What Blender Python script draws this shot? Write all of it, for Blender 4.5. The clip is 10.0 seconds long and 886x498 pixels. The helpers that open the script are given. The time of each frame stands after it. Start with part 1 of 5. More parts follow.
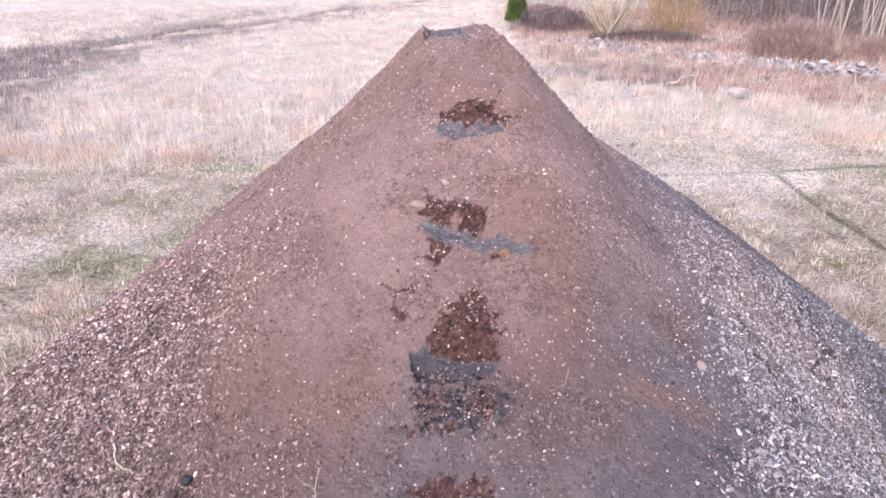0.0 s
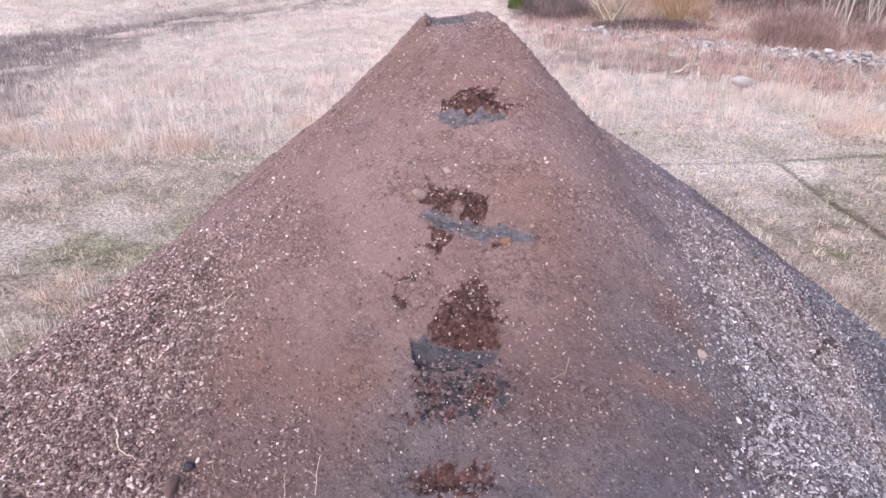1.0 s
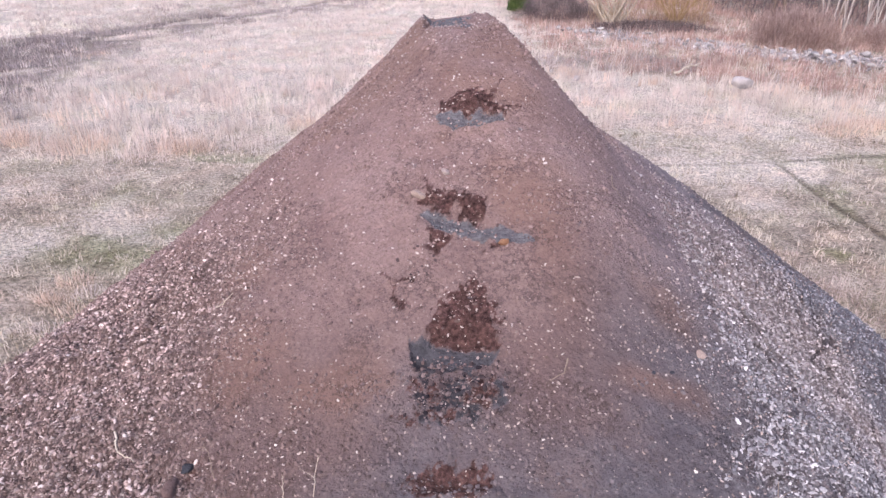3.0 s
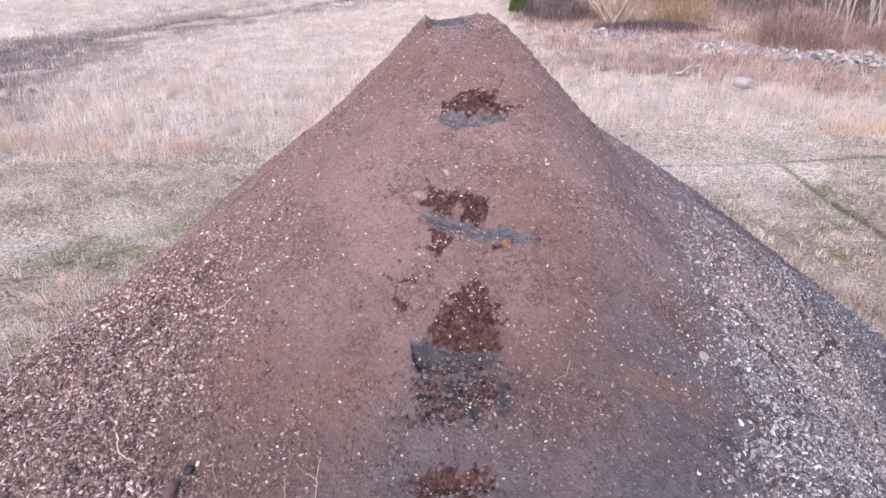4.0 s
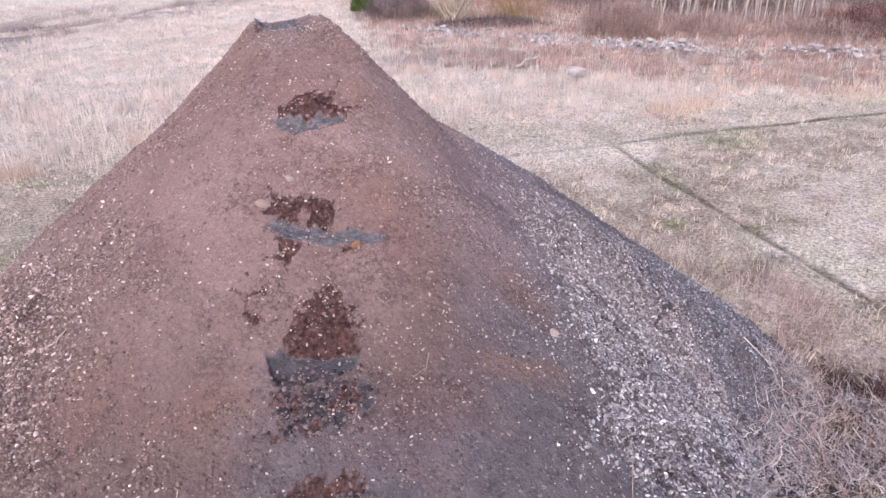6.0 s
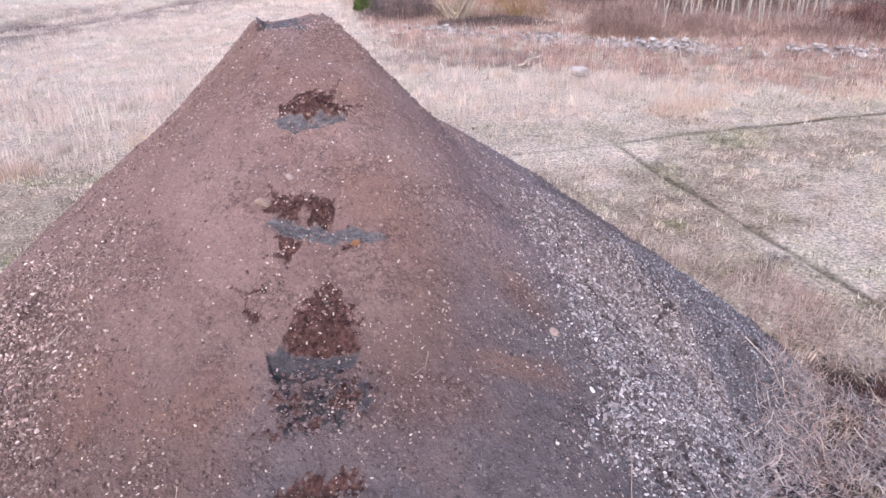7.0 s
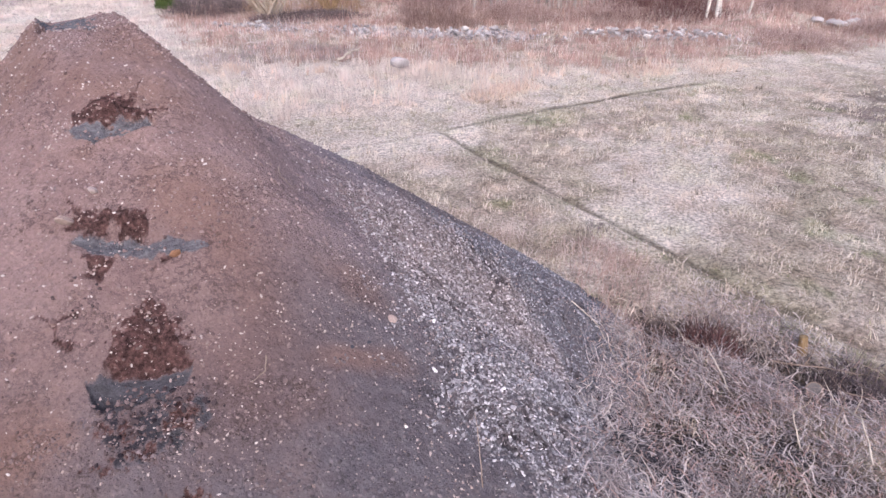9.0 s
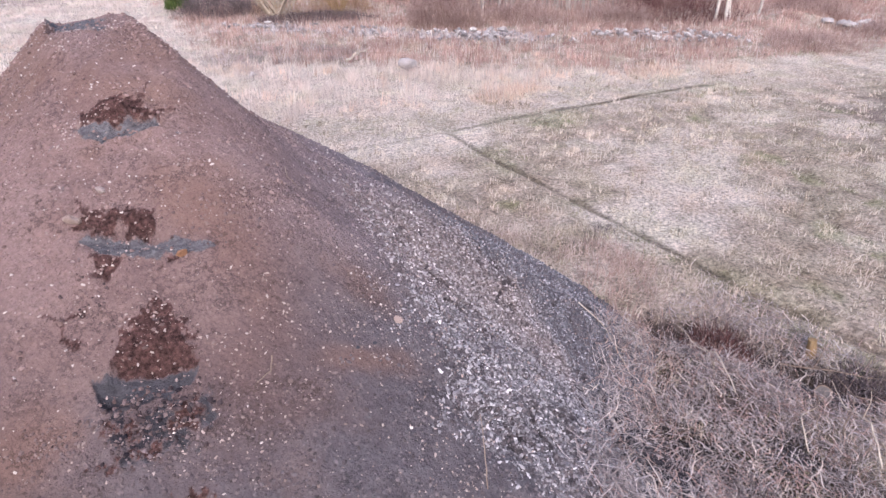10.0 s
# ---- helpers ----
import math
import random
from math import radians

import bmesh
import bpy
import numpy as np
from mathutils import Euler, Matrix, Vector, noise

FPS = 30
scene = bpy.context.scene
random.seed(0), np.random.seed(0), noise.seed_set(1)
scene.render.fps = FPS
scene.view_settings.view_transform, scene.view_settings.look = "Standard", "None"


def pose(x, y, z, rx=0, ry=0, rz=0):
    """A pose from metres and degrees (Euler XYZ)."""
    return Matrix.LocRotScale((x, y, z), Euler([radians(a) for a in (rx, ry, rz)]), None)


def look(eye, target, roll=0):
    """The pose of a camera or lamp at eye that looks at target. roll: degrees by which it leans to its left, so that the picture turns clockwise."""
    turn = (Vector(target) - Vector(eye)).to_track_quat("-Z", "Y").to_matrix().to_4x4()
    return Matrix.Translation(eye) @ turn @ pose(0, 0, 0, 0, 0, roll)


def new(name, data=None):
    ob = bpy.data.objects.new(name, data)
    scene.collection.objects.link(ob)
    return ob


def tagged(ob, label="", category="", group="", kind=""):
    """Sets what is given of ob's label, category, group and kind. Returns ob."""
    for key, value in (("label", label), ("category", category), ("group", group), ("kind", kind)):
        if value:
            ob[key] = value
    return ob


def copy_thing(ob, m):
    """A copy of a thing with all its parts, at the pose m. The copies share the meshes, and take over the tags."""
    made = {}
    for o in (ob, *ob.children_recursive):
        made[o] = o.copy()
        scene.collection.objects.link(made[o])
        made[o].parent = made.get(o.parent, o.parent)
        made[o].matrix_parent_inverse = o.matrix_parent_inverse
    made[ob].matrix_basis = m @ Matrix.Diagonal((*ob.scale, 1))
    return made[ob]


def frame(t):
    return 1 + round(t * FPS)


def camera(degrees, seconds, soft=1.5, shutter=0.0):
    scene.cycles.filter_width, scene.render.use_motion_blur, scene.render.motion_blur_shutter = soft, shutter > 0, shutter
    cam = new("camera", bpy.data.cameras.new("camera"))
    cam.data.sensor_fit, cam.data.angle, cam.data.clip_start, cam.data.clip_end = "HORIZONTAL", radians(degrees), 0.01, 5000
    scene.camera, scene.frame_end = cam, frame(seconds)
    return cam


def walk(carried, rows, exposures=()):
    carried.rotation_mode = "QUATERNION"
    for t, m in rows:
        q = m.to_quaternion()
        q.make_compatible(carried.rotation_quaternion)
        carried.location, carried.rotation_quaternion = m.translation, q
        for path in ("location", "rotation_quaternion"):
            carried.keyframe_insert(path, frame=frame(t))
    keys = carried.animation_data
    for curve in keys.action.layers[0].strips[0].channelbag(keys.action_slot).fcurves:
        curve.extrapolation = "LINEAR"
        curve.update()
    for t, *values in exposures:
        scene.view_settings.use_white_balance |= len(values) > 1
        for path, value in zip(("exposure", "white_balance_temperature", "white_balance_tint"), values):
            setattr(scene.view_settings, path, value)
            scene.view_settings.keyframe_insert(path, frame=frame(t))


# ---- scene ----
cam = camera(66.18, 10.0, soft=1.5, shutter=0.5)
# seconds, eye x y z, yaw, pitch, roll
ROWS = [
    (0.0, 0.000, 0.000, 2.650, 0.00, -25.30, 0.22),
    (0.5, -0.004, -0.003, 2.648, 0.58, -26.45, 0.29),
    (1.0, 0.003, -0.002, 2.648, 0.20, -26.21, 0.28),
    (1.5, 0.009, -0.003, 2.648, 0.07, -25.98, 0.44),
    (2.0, 0.009, -0.001, 2.647, -0.22, -26.06, 0.54),
    (2.5, 0.009, -0.002, 2.646, -0.01, -26.08, 0.34),
    (4.0, 0.008, 0.003, 2.645, 0.39, -26.02, 0.04),
    (4.2, 0.013, 0.002, 2.646, -0.50, -26.00, -0.00),
    (4.3, 0.019, 0.002, 2.647, -1.60, -25.98, -0.06),
    (4.4, 0.030, 0.002, 2.649, -3.70, -25.93, -0.17),
    (4.5, 0.042, 0.001, 2.651, -6.16, -25.87, -0.30),
    (4.6, 0.049, 0.002, 2.648, -8.60, -25.99, -0.29),
    (4.7, 0.055, 0.002, 2.646, -10.50, -26.08, -0.28),
    (4.8, 0.059, 0.003, 2.645, -11.70, -26.14, -0.28),
    (4.9, 0.061, 0.003, 2.644, -12.50, -26.18, -0.28),
    (5.0, 0.062, 0.003, 2.644, -12.91, -26.20, -0.27),
    (5.5, 0.060, 0.003, 2.644, -12.33, -26.01, -0.17),
    (7.0, 0.069, -0.004, 2.643, -11.76, -26.09, -0.21),
    (7.5, 0.080, -0.002, 2.646, -11.46, -25.89, -0.06),
    (7.6, 0.085, -0.005, 2.647, -12.80, -25.92, -0.10),
    (7.7, 0.092, -0.010, 2.647, -15.20, -25.98, -0.19),
    (7.8, 0.102, -0.017, 2.648, -18.40, -26.06, -0.30),
    (7.9, 0.111, -0.023, 2.649, -21.40, -26.13, -0.41),
    (8.0, 0.119, -0.029, 2.650, -23.88, -26.19, -0.49),
    (8.1, 0.106, -0.026, 2.647, -25.40, -26.34, -0.14),
    (8.2, 0.096, -0.023, 2.645, -26.50, -26.46, 0.11),
    (8.5, 0.088, -0.021, 2.644, -27.48, -26.56, 0.34),
    (9.0, 0.099, -0.027, 2.640, -26.56, -26.60, 0.14),
    (9.5, 0.101, -0.029, 2.641, -26.20, -26.37, 0.18),
    (10.0, 0.104, -0.027, 2.639, -25.86, -26.53, 0.05),
]
walk(cam, [(t, pose(x, y, z, 90 + pitch, 0, yaw) @ pose(0, 0, 0, 0, 0, roll)) for t, x, y, z, yaw, pitch, roll in ROWS],
     exposures=[(0.0, 1.45, 6150, 18), (0.5, 1.27, 6130, 18), (1.0, 1.23, 6110, 18), (10.0, 1.16, 6100, 18)])

# ---- light ----
world = bpy.data.worlds.new("dusk_sky")
scene.world = world
world.use_nodes = True
_wn = world.node_tree.nodes
_sky = _wn.new("ShaderNodeTexSky")
_sky.sky_type, _sky.sun_disc = "NISHITA", False
SUN_UP, SUN_ROUND = radians(42), radians(205)
_sky.sun_elevation, _sky.sun_rotation = SUN_UP, SUN_ROUND
_sky.air_density, _sky.dust_density = 1.0, 3.0
world.node_tree.links.new(_sky.outputs[0], _wn["Background"].inputs[0])
_wn["Background"].inputs[1].default_value = 0.13
sun = new("sun", bpy.data.lights.new("sun", "SUN"))
sun.data.energy, sun.data.angle, sun.data.color = 1.05, radians(18), (1.0, 0.90, 0.84)
# the lamp shines from the quarter that the sky's sun names
_away = Vector((math.sin(SUN_ROUND) * math.cos(SUN_UP), math.cos(SUN_ROUND) * math.cos(SUN_UP), math.sin(SUN_UP)))
sun.matrix_world = look(_away * 50, (0, 0, 0))

# ---- small tools ----
TABLES = {}


def vnoise(x, y, size, seed=0):
    """Smooth value noise over the plan, 0 to 1, with features of about that size."""
    if seed not in TABLES:
        TABLES[seed] = np.random.default_rng(1000 + seed).random((256, 256))
    table = TABLES[seed]
    u, v = np.asarray(x, float) / size + 37.3 * (seed + 1), np.asarray(y, float) / size + 11.7 * (seed + 1)
    i, j = np.floor(u).astype(int), np.floor(v).astype(int)
    f, g = u - i, v - j
    f, g = f * f * (3 - 2 * f), g * g * (3 - 2 * g)
    a, b = table[i % 256, j % 256], table[(i + 1) % 256, j % 256]
    c, d = table[i % 256, (j + 1) % 256], table[(i + 1) % 256, (j + 1) % 256]
    return (a * (1 - f) + b * f) * (1 - g) + (c * (1 - f) + d * f) * g


def fnoise(x, y, size, seed=0, octaves=4):
    total, weight = 0.0, 0.0
    for k in range(octaves):
        total = total + vnoise(x, y, size / 2 ** k, seed + 17 * k) * 0.5 ** k
        weight += 0.5 ** k
    return total / weight


def step(a, b, x):
    t = np.clip((np.asarray(x, float) - a) / (b - a), 0, 1)
    return t * t * (3 - 2 * t)


def soft_line(y, knots, values):
    return sum(np.interp(np.asarray(y, float) + o, knots, values) for o in (-0.2, -0.1, 0, 0.1, 0.2)) / 5


def near_line(x, y, line):
    """Distance in plan to a polyline."""
    best = np.full(np.shape(x), 1e9)
    for (ax, ay), (bx, by) in zip(line, line[1:]):
        dx, dy = bx - ax, by - ay
        t = np.clip(((x - ax) * dx + (y - ay) * dy) / (dx * dx + dy * dy), 0, 1)
        best = np.minimum(best, np.hypot(x - ax - t * dx, y - ay - t * dy))
    return best


def mesh_of(name, verts, faces, material, smooth=True, attributes=None):
    """A mesh from arrays: verts (n, 3), faces (m, 3 or 4)."""
    me = bpy.data.meshes.new(name)
    verts, faces = np.asarray(verts, np.float32), np.asarray(faces, np.int32)
    m, k = faces.shape
    me.vertices.add(len(verts))
    me.vertices.foreach_set("co", verts.ravel())
    me.loops.add(m * k)
    me.loops.foreach_set("vertex_index", faces.ravel())
    me.polygons.add(m)
    me.polygons.foreach_set("loop_start", np.arange(0, m * k, k, dtype=np.int32))
    me.polygons.foreach_set("use_smooth", np.full(m, smooth))
    for key, values in (attributes or {}).items():
        me.attributes.new(key, "FLOAT", "POINT").data.foreach_set("value", np.asarray(values, np.float32).ravel())
    me.materials.append(material)
    me.update(calc_edges=True)
    return me


def part(name, mesh, parent, label=""):
    ob = new(name, mesh)
    ob.parent = parent
    return tagged(ob, label)


def thing(name, x, y, z, label, category, group="", kind="", turn=0):
    ob = new(name)
    ob.empty_display_size = 0.1
    ob.matrix_world = pose(x, y, z, 0, 0, turn)
    return tagged(ob, label, category, group, kind)


# ---- materials ----
class Mat:
    """A node material with a few short ways to build it."""

    def __init__(self, name, roughness=0.9, specular=0.3):
        self.mat = bpy.data.materials.new(name)
        self.mat.use_nodes = True
        self.tree = self.mat.node_tree
        self.n, self.l = self.tree.nodes, self.tree.links
        self.bsdf = self.n["Principled BSDF"]
        self.bsdf.inputs["Roughness"].default_value = roughness
        self.bsdf.inputs["Specular IOR Level"].default_value = specular
        self.where = self.n.new("ShaderNodeTexCoord").outputs["Object"]

    def noise(self, size, detail=4, rough=0.6, stretch=None):
        tex = self.n.new("ShaderNodeTexNoise")
        tex.inputs["Scale"].default_value = 1 / size
        tex.inputs["Detail"].default_value = detail
        tex.inputs["Roughness"].default_value = rough
        if stretch:
            m = self.n.new("ShaderNodeMapping")
            m.inputs["Scale"].default_value = stretch
            self.l.new(self.where, m.inputs["Vector"])
            self.l.new(m.outputs[0], tex.inputs["Vector"])
        else:
            self.l.new(self.where, tex.inputs["Vector"])
        return tex.outputs["Fac"]

    def cells(self, size):
        tex = self.n.new("ShaderNodeTexVoronoi")
        tex.inputs["Scale"].default_value = 1 / size
        self.l.new(self.where, tex.inputs["Vector"])
        return tex

    def attr(self, name):
        a = self.n.new("ShaderNodeAttribute")
        a.attribute_name = name
        return a.outputs["Fac"]

    def island(self):
        return self.n.new("ShaderNodeNewGeometry").outputs["Random Per Island"]

    def each(self):
        return self.n.new("ShaderNodeObjectInfo").outputs["Random"]

    def ramp(self, fac, *stops):
        r = self.n.new("ShaderNodeValToRGB")
        e = r.color_ramp.elements
        while len(e) < len(stops):
            e.new(0.5)
        for el, (pos, col) in zip(e, stops):
            el.position = pos
            el.color = (*col, 1) if isinstance(col, tuple) else (col, col, col, 1)
        self.l.new(fac, r.inputs[0])
        return r.outputs[0]

    def mix(self, fac, a, b, how="MIX"):
        m = self.n.new("ShaderNodeMix")
        m.data_type, m.blend_type = "RGBA", how
        for socket, value in ((m.inputs[0], fac), (m.inputs[6], a), (m.inputs[7], b)):
            if isinstance(value, (int, float)):
                socket.default_value = value
            elif isinstance(value, tuple):
                socket.default_value = (*value, 1)
            else:
                self.l.new(value, socket)
        return m.outputs[2]

    def math(self, how, a, b):
        m = self.n.new("ShaderNodeMath")
        m.operation, m.use_clamp = how, True
        for socket, value in ((m.inputs[0], a), (m.inputs[1], b)):
            if isinstance(value, (int, float)):
                socket.default_value = value
            else:
                self.l.new(value, socket)
        return m.outputs[0]

    def ragged(self, fac, size):
        """A mask with its edge broken up by noise of that size."""
        n = self.math("MULTIPLY", self.noise(size, 5, 0.75), 0.9)
        return self.ramp(self.math("ADD", self.math("MULTIPLY", fac, 0.62), n), (0.62, 0.0), (0.92, 1.0))

    def colour(self, out):
        self.l.new(out, self.bsdf.inputs["Base Color"])
        return self

    def bump(self, height, depth, strength=1.0):
        b = self.n.new("ShaderNodeBump")
        b.inputs["Strength"].default_value = strength
        b.inputs["Distance"].default_value = depth
        self.l.new(height, b.inputs["Height"])
        if self.bsdf.inputs["Normal"].is_linked:
            self.l.new(self.bsdf.inputs["Normal"].links[0].from_socket, b.inputs["Normal"])
        self.l.new(b.outputs[0], self.bsdf.inputs["Normal"])
        return self


def soil_material():
    m = Mat("red_brown_soil", 0.95, 0.15)
    base = m.ramp(m.noise(0.35, 6), (0.3, (0.124, 0.082, 0.077)), (0.5, (0.153, 0.105, 0.098)), (0.75, (0.185, 0.132, 0.123)))
    grit = m.ramp(m.noise(0.012, 3), (0.32, 0.84), (0.52, 1.0), (0.68, 1.13))
    base = m.mix(1.0, base, grit, "MULTIPLY")
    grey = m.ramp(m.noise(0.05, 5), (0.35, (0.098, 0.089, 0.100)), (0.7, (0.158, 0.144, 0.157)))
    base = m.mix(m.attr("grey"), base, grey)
    # painted brightness: the soil colour is lifted up the slope
    base = m.mix(m.attr("lighter"), base, m.mix(1.0, base, (1.64, 1.62, 1.60), "MULTIPLY"))
    rust = m.ramp(m.noise(0.04, 5), (0.35, (0.185, 0.108, 0.083)), (0.7, (0.235, 0.147, 0.115)))
    base = m.mix(m.attr("rust"), base, rust)
    wet_and_shade = m.ramp(m.noise(0.015, 4), (0.35, (0.048, 0.024, 0.022)), (0.7, (0.100, 0.055, 0.049)))
    wet_and_shade = m.mix(1.0, wet_and_shade, m.ramp(m.noise(0.03, 5, 0.75), (0.35, 0.7), (0.65, 1.6)), "MULTIPLY")
    base = m.mix(m.ragged(m.attr("wet_and_shade"), 0.012), base, wet_and_shade)
    silt = m.ramp(m.noise(0.02, 6, 0.75, (0.5, 1.6, 1.0)), (0.30, (0.070, 0.066, 0.074)), (0.5, (0.135, 0.129, 0.140)), (0.7, (0.215, 0.205, 0.218)))
    # darkens silt both for water and for painted recess shade
    silt = m.mix(m.attr("damp_and_shade"), silt, (0.028, 0.025, 0.031))
    base = m.mix(m.ragged(m.attr("silt"), 0.007), base, silt)
    chips = m.cells(0.011)
    tone = m.n.new("ShaderNodeSeparateColor")
    m.l.new(chips.outputs["Color"], tone.inputs[0])
    chip = m.ramp(tone.outputs[0], (0.0, (0.060, 0.040, 0.037)), (0.35, (0.140, 0.095, 0.086)), (0.65, (0.215, 0.151, 0.137)), (0.88, (0.31, 0.236, 0.215)), (1.0, (0.42, 0.35, 0.32)))
    # chips darken towards their edges: shade of the gaps painted in
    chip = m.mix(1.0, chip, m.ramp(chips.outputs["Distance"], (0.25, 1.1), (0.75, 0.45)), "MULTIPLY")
    lilac = m.ramp(tone.outputs[1], (0.0, (0.110, 0.098, 0.110)), (0.4, (0.185, 0.168, 0.185)), (0.8, (0.26, 0.242, 0.262)), (1.0, (0.38, 0.36, 0.38)))
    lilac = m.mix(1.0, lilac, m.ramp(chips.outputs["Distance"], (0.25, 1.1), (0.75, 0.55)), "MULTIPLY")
    ochre = m.ramp(tone.outputs[1], (0.0, (0.150, 0.112, 0.106)), (0.4, (0.250, 0.196, 0.184)), (0.8, (0.340, 0.278, 0.262)), (1.0, (0.46, 0.39, 0.37)))
    # slate grey chips put the outer strip's shade into the colour
    dark = m.ramp(tone.outputs[1], (0.0, (0.060, 0.058, 0.070)), (0.5, (0.120, 0.116, 0.135)), (1.0, (0.230, 0.222, 0.245)))
    lilac = m.mix(m.attr("slate_shade"), m.mix(m.attr("tan"), lilac, ochre), dark)
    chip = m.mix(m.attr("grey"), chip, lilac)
    # fissures coloured near-black, crack shade on top of their real depth
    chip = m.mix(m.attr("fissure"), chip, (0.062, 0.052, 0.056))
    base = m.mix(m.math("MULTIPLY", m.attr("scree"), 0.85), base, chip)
    # thin dark crack lines, their shade drawn in colour
    fissure = m.ramp(m.noise(0.045, 6, 0.7), (0.44, 1.0), (0.485, 0.5), (0.53, 1.0))
    some_fissures = m.ramp(m.noise(0.22, 3), (0.46, 0.0), (0.6, 1.0))
    base = m.mix(some_fissures, base, m.mix(1.0, base, fissure, "MULTIPLY"))
    # dark flecks painted in place of the small shadows beside crumbs
    shadow_flecks = m.ramp(m.noise(0.03, 5, 0.75), (0.30, 0.50), (0.39, 1.0), (0.7, 1.10))
    base = m.mix(1.0, base, shadow_flecks, "MULTIPLY")
    specks = m.cells(0.022).outputs["Distance"]
    white = m.ramp(specks, (0.06, 1.0), (0.13, 0.0))
    some = m.ramp(m.noise(0.03, 1), (0.55, 0.0), (0.6, 1.0))
    base = m.mix(m.math("MULTIPLY", m.math("MULTIPLY", white, some), 0.8), base, (0.50, 0.42, 0.38))
    m.colour(base)
    m.bump(m.ramp(m.math("MULTIPLY", chips.outputs["Distance"], m.attr("scree")), (0.0, 1.0), (0.8, 0.0)), 0.006, 0.8)
    m.bump(m.noise(0.05, 6, 0.7), 0.022, 0.9)
    m.bump(m.noise(0.010, 4, 0.75), 0.010, 1.0)
    m.bump(m.cells(0.016).outputs["Distance"], 0.004, 0.6)
    return m.mat


def gravel_material():
    m = Mat("mixed_gravel", 0.85, 0.3)
    c = m.ramp(m.island(), (0.0, (0.075, 0.052, 0.050)), (0.25, (0.170, 0.120, 0.111)), (0.55, (0.285, 0.208, 0.190)), (0.80, (0.42, 0.325, 0.298)), (0.95, (0.56, 0.465, 0.43)), (1.0, (0.68, 0.60, 0.56)))
    c = m.mix(1.0, c, m.ramp(m.noise(0.006, 3), (0.3, 0.75), (0.7, 1.15)), "MULTIPLY")
    c = m.mix(1.0, c, m.ramp(m.noise(0.12, 4, 0.6), (0.34, 0.75), (0.66, 1.25)), "MULTIPLY")
    # chips carry the same painted brightness, darker low down and lighter above
    c = m.mix(m.attr("lighter"), m.mix(1.0, c, (0.86, 0.85, 0.86), "MULTIPLY"), m.mix(1.0, c, (1.18, 1.15, 1.15), "MULTIPLY"))
    return m.colour(c).bump(m.noise(0.006, 3), 0.002).mat


def flank_gravel_material():
    """Chips that are tan where soil crusts them, silver lower down; the outer strip's shade is painted slate grey."""
    m = Mat("pale_gravel", 0.8, 0.35)
    silver = m.ramp(m.island(), (0.0, (0.100, 0.092, 0.102)), (0.3, (0.215, 0.200, 0.212)), (0.65, (0.320, 0.302, 0.315)), (0.90, (0.46, 0.435, 0.44)), (1.0, (0.68, 0.65, 0.65)))
    ochre = m.ramp(m.island(), (0.0, (0.135, 0.106, 0.104)), (0.3, (0.255, 0.210, 0.204)), (0.65, (0.350, 0.300, 0.290)), (0.90, (0.46, 0.405, 0.39)), (1.0, (0.66, 0.60, 0.58)))
    dark = m.ramp(m.island(), (0.0, (0.055, 0.054, 0.066)), (0.4, (0.125, 0.122, 0.142)), (0.8, (0.215, 0.208, 0.230)), (1.0, (0.46, 0.44, 0.46)))
    c = m.mix(m.attr("slate_shade"), m.mix(m.attr("tan"), silver, ochre), dark)
    c = m.mix(1.0, c, m.ramp(m.noise(0.006, 3), (0.3, 0.8), (0.7, 1.12)), "MULTIPLY")
    c = m.mix(1.0, c, m.ramp(m.noise(0.14, 4, 0.6), (0.34, 0.72), (0.66, 1.22)), "MULTIPLY")
    return m.colour(c).bump(m.noise(0.006, 3), 0.002).mat


def pebble_material():
    m = Mat("pale_pebbles", 0.8, 0.3)
    c = m.ramp(m.island(), (0.0, (0.20, 0.145, 0.128)), (0.45, (0.36, 0.28, 0.25)), (0.85, (0.47, 0.395, 0.36)), (1.0, (0.64, 0.57, 0.525)))
    return m.colour(c).bump(m.noise(0.005, 3), 0.002).mat


def clod_material(name, a, b, grey=None):
    m = Mat(name, 0.95, 0.1)
    c = m.ramp(m.island(), (0.0, a), (1.0, b))
    if grey:
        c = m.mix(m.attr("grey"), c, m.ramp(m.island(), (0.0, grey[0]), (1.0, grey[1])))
        # crumbs get the painted lift too, to match the soil round them
        c = m.mix(m.attr("lighter"), c, m.mix(1.0, c, (1.45, 1.43, 1.42), "MULTIPLY"))
    c = m.mix(1.0, c, m.ramp(m.noise(0.01, 4), (0.3, 0.7), (0.7, 1.2)), "MULTIPLY")
    return m.colour(c).bump(m.noise(0.01, 4), 0.004).mat


def grass_material(name, *stops, patch=1.2, dark=0.75, bright=1.15):
    m = Mat(name, 0.75, 0.25)
    c = m.ramp(m.attr("tone"), *stops)
    c = m.mix(1.0, c, m.ramp(m.noise(patch, 4), (0.3, dark), (0.7, bright)), "MULTIPLY")
    c = m.mix(1.0, c, m.ramp(m.noise(0.8, 5, 0.65), (0.32, (1.06, 0.98, 0.95)), (0.5, (1.02, 0.99, 0.98)), (0.68, (1.0, 0.99, 0.92))), "MULTIPLY")
    m.colour(c)
    thin, both = m.n.new("ShaderNodeBsdfTranslucent"), m.n.new("ShaderNodeMixShader")
    both.inputs[0].default_value = 0.4
    m.l.new(c, thin.inputs[0])
    m.l.new(m.bsdf.outputs[0], both.inputs[1])
    m.l.new(thin.outputs[0], both.inputs[2])
    m.l.new(both.outputs[0], m.n["Material Output"].inputs[0])
    return m.mat


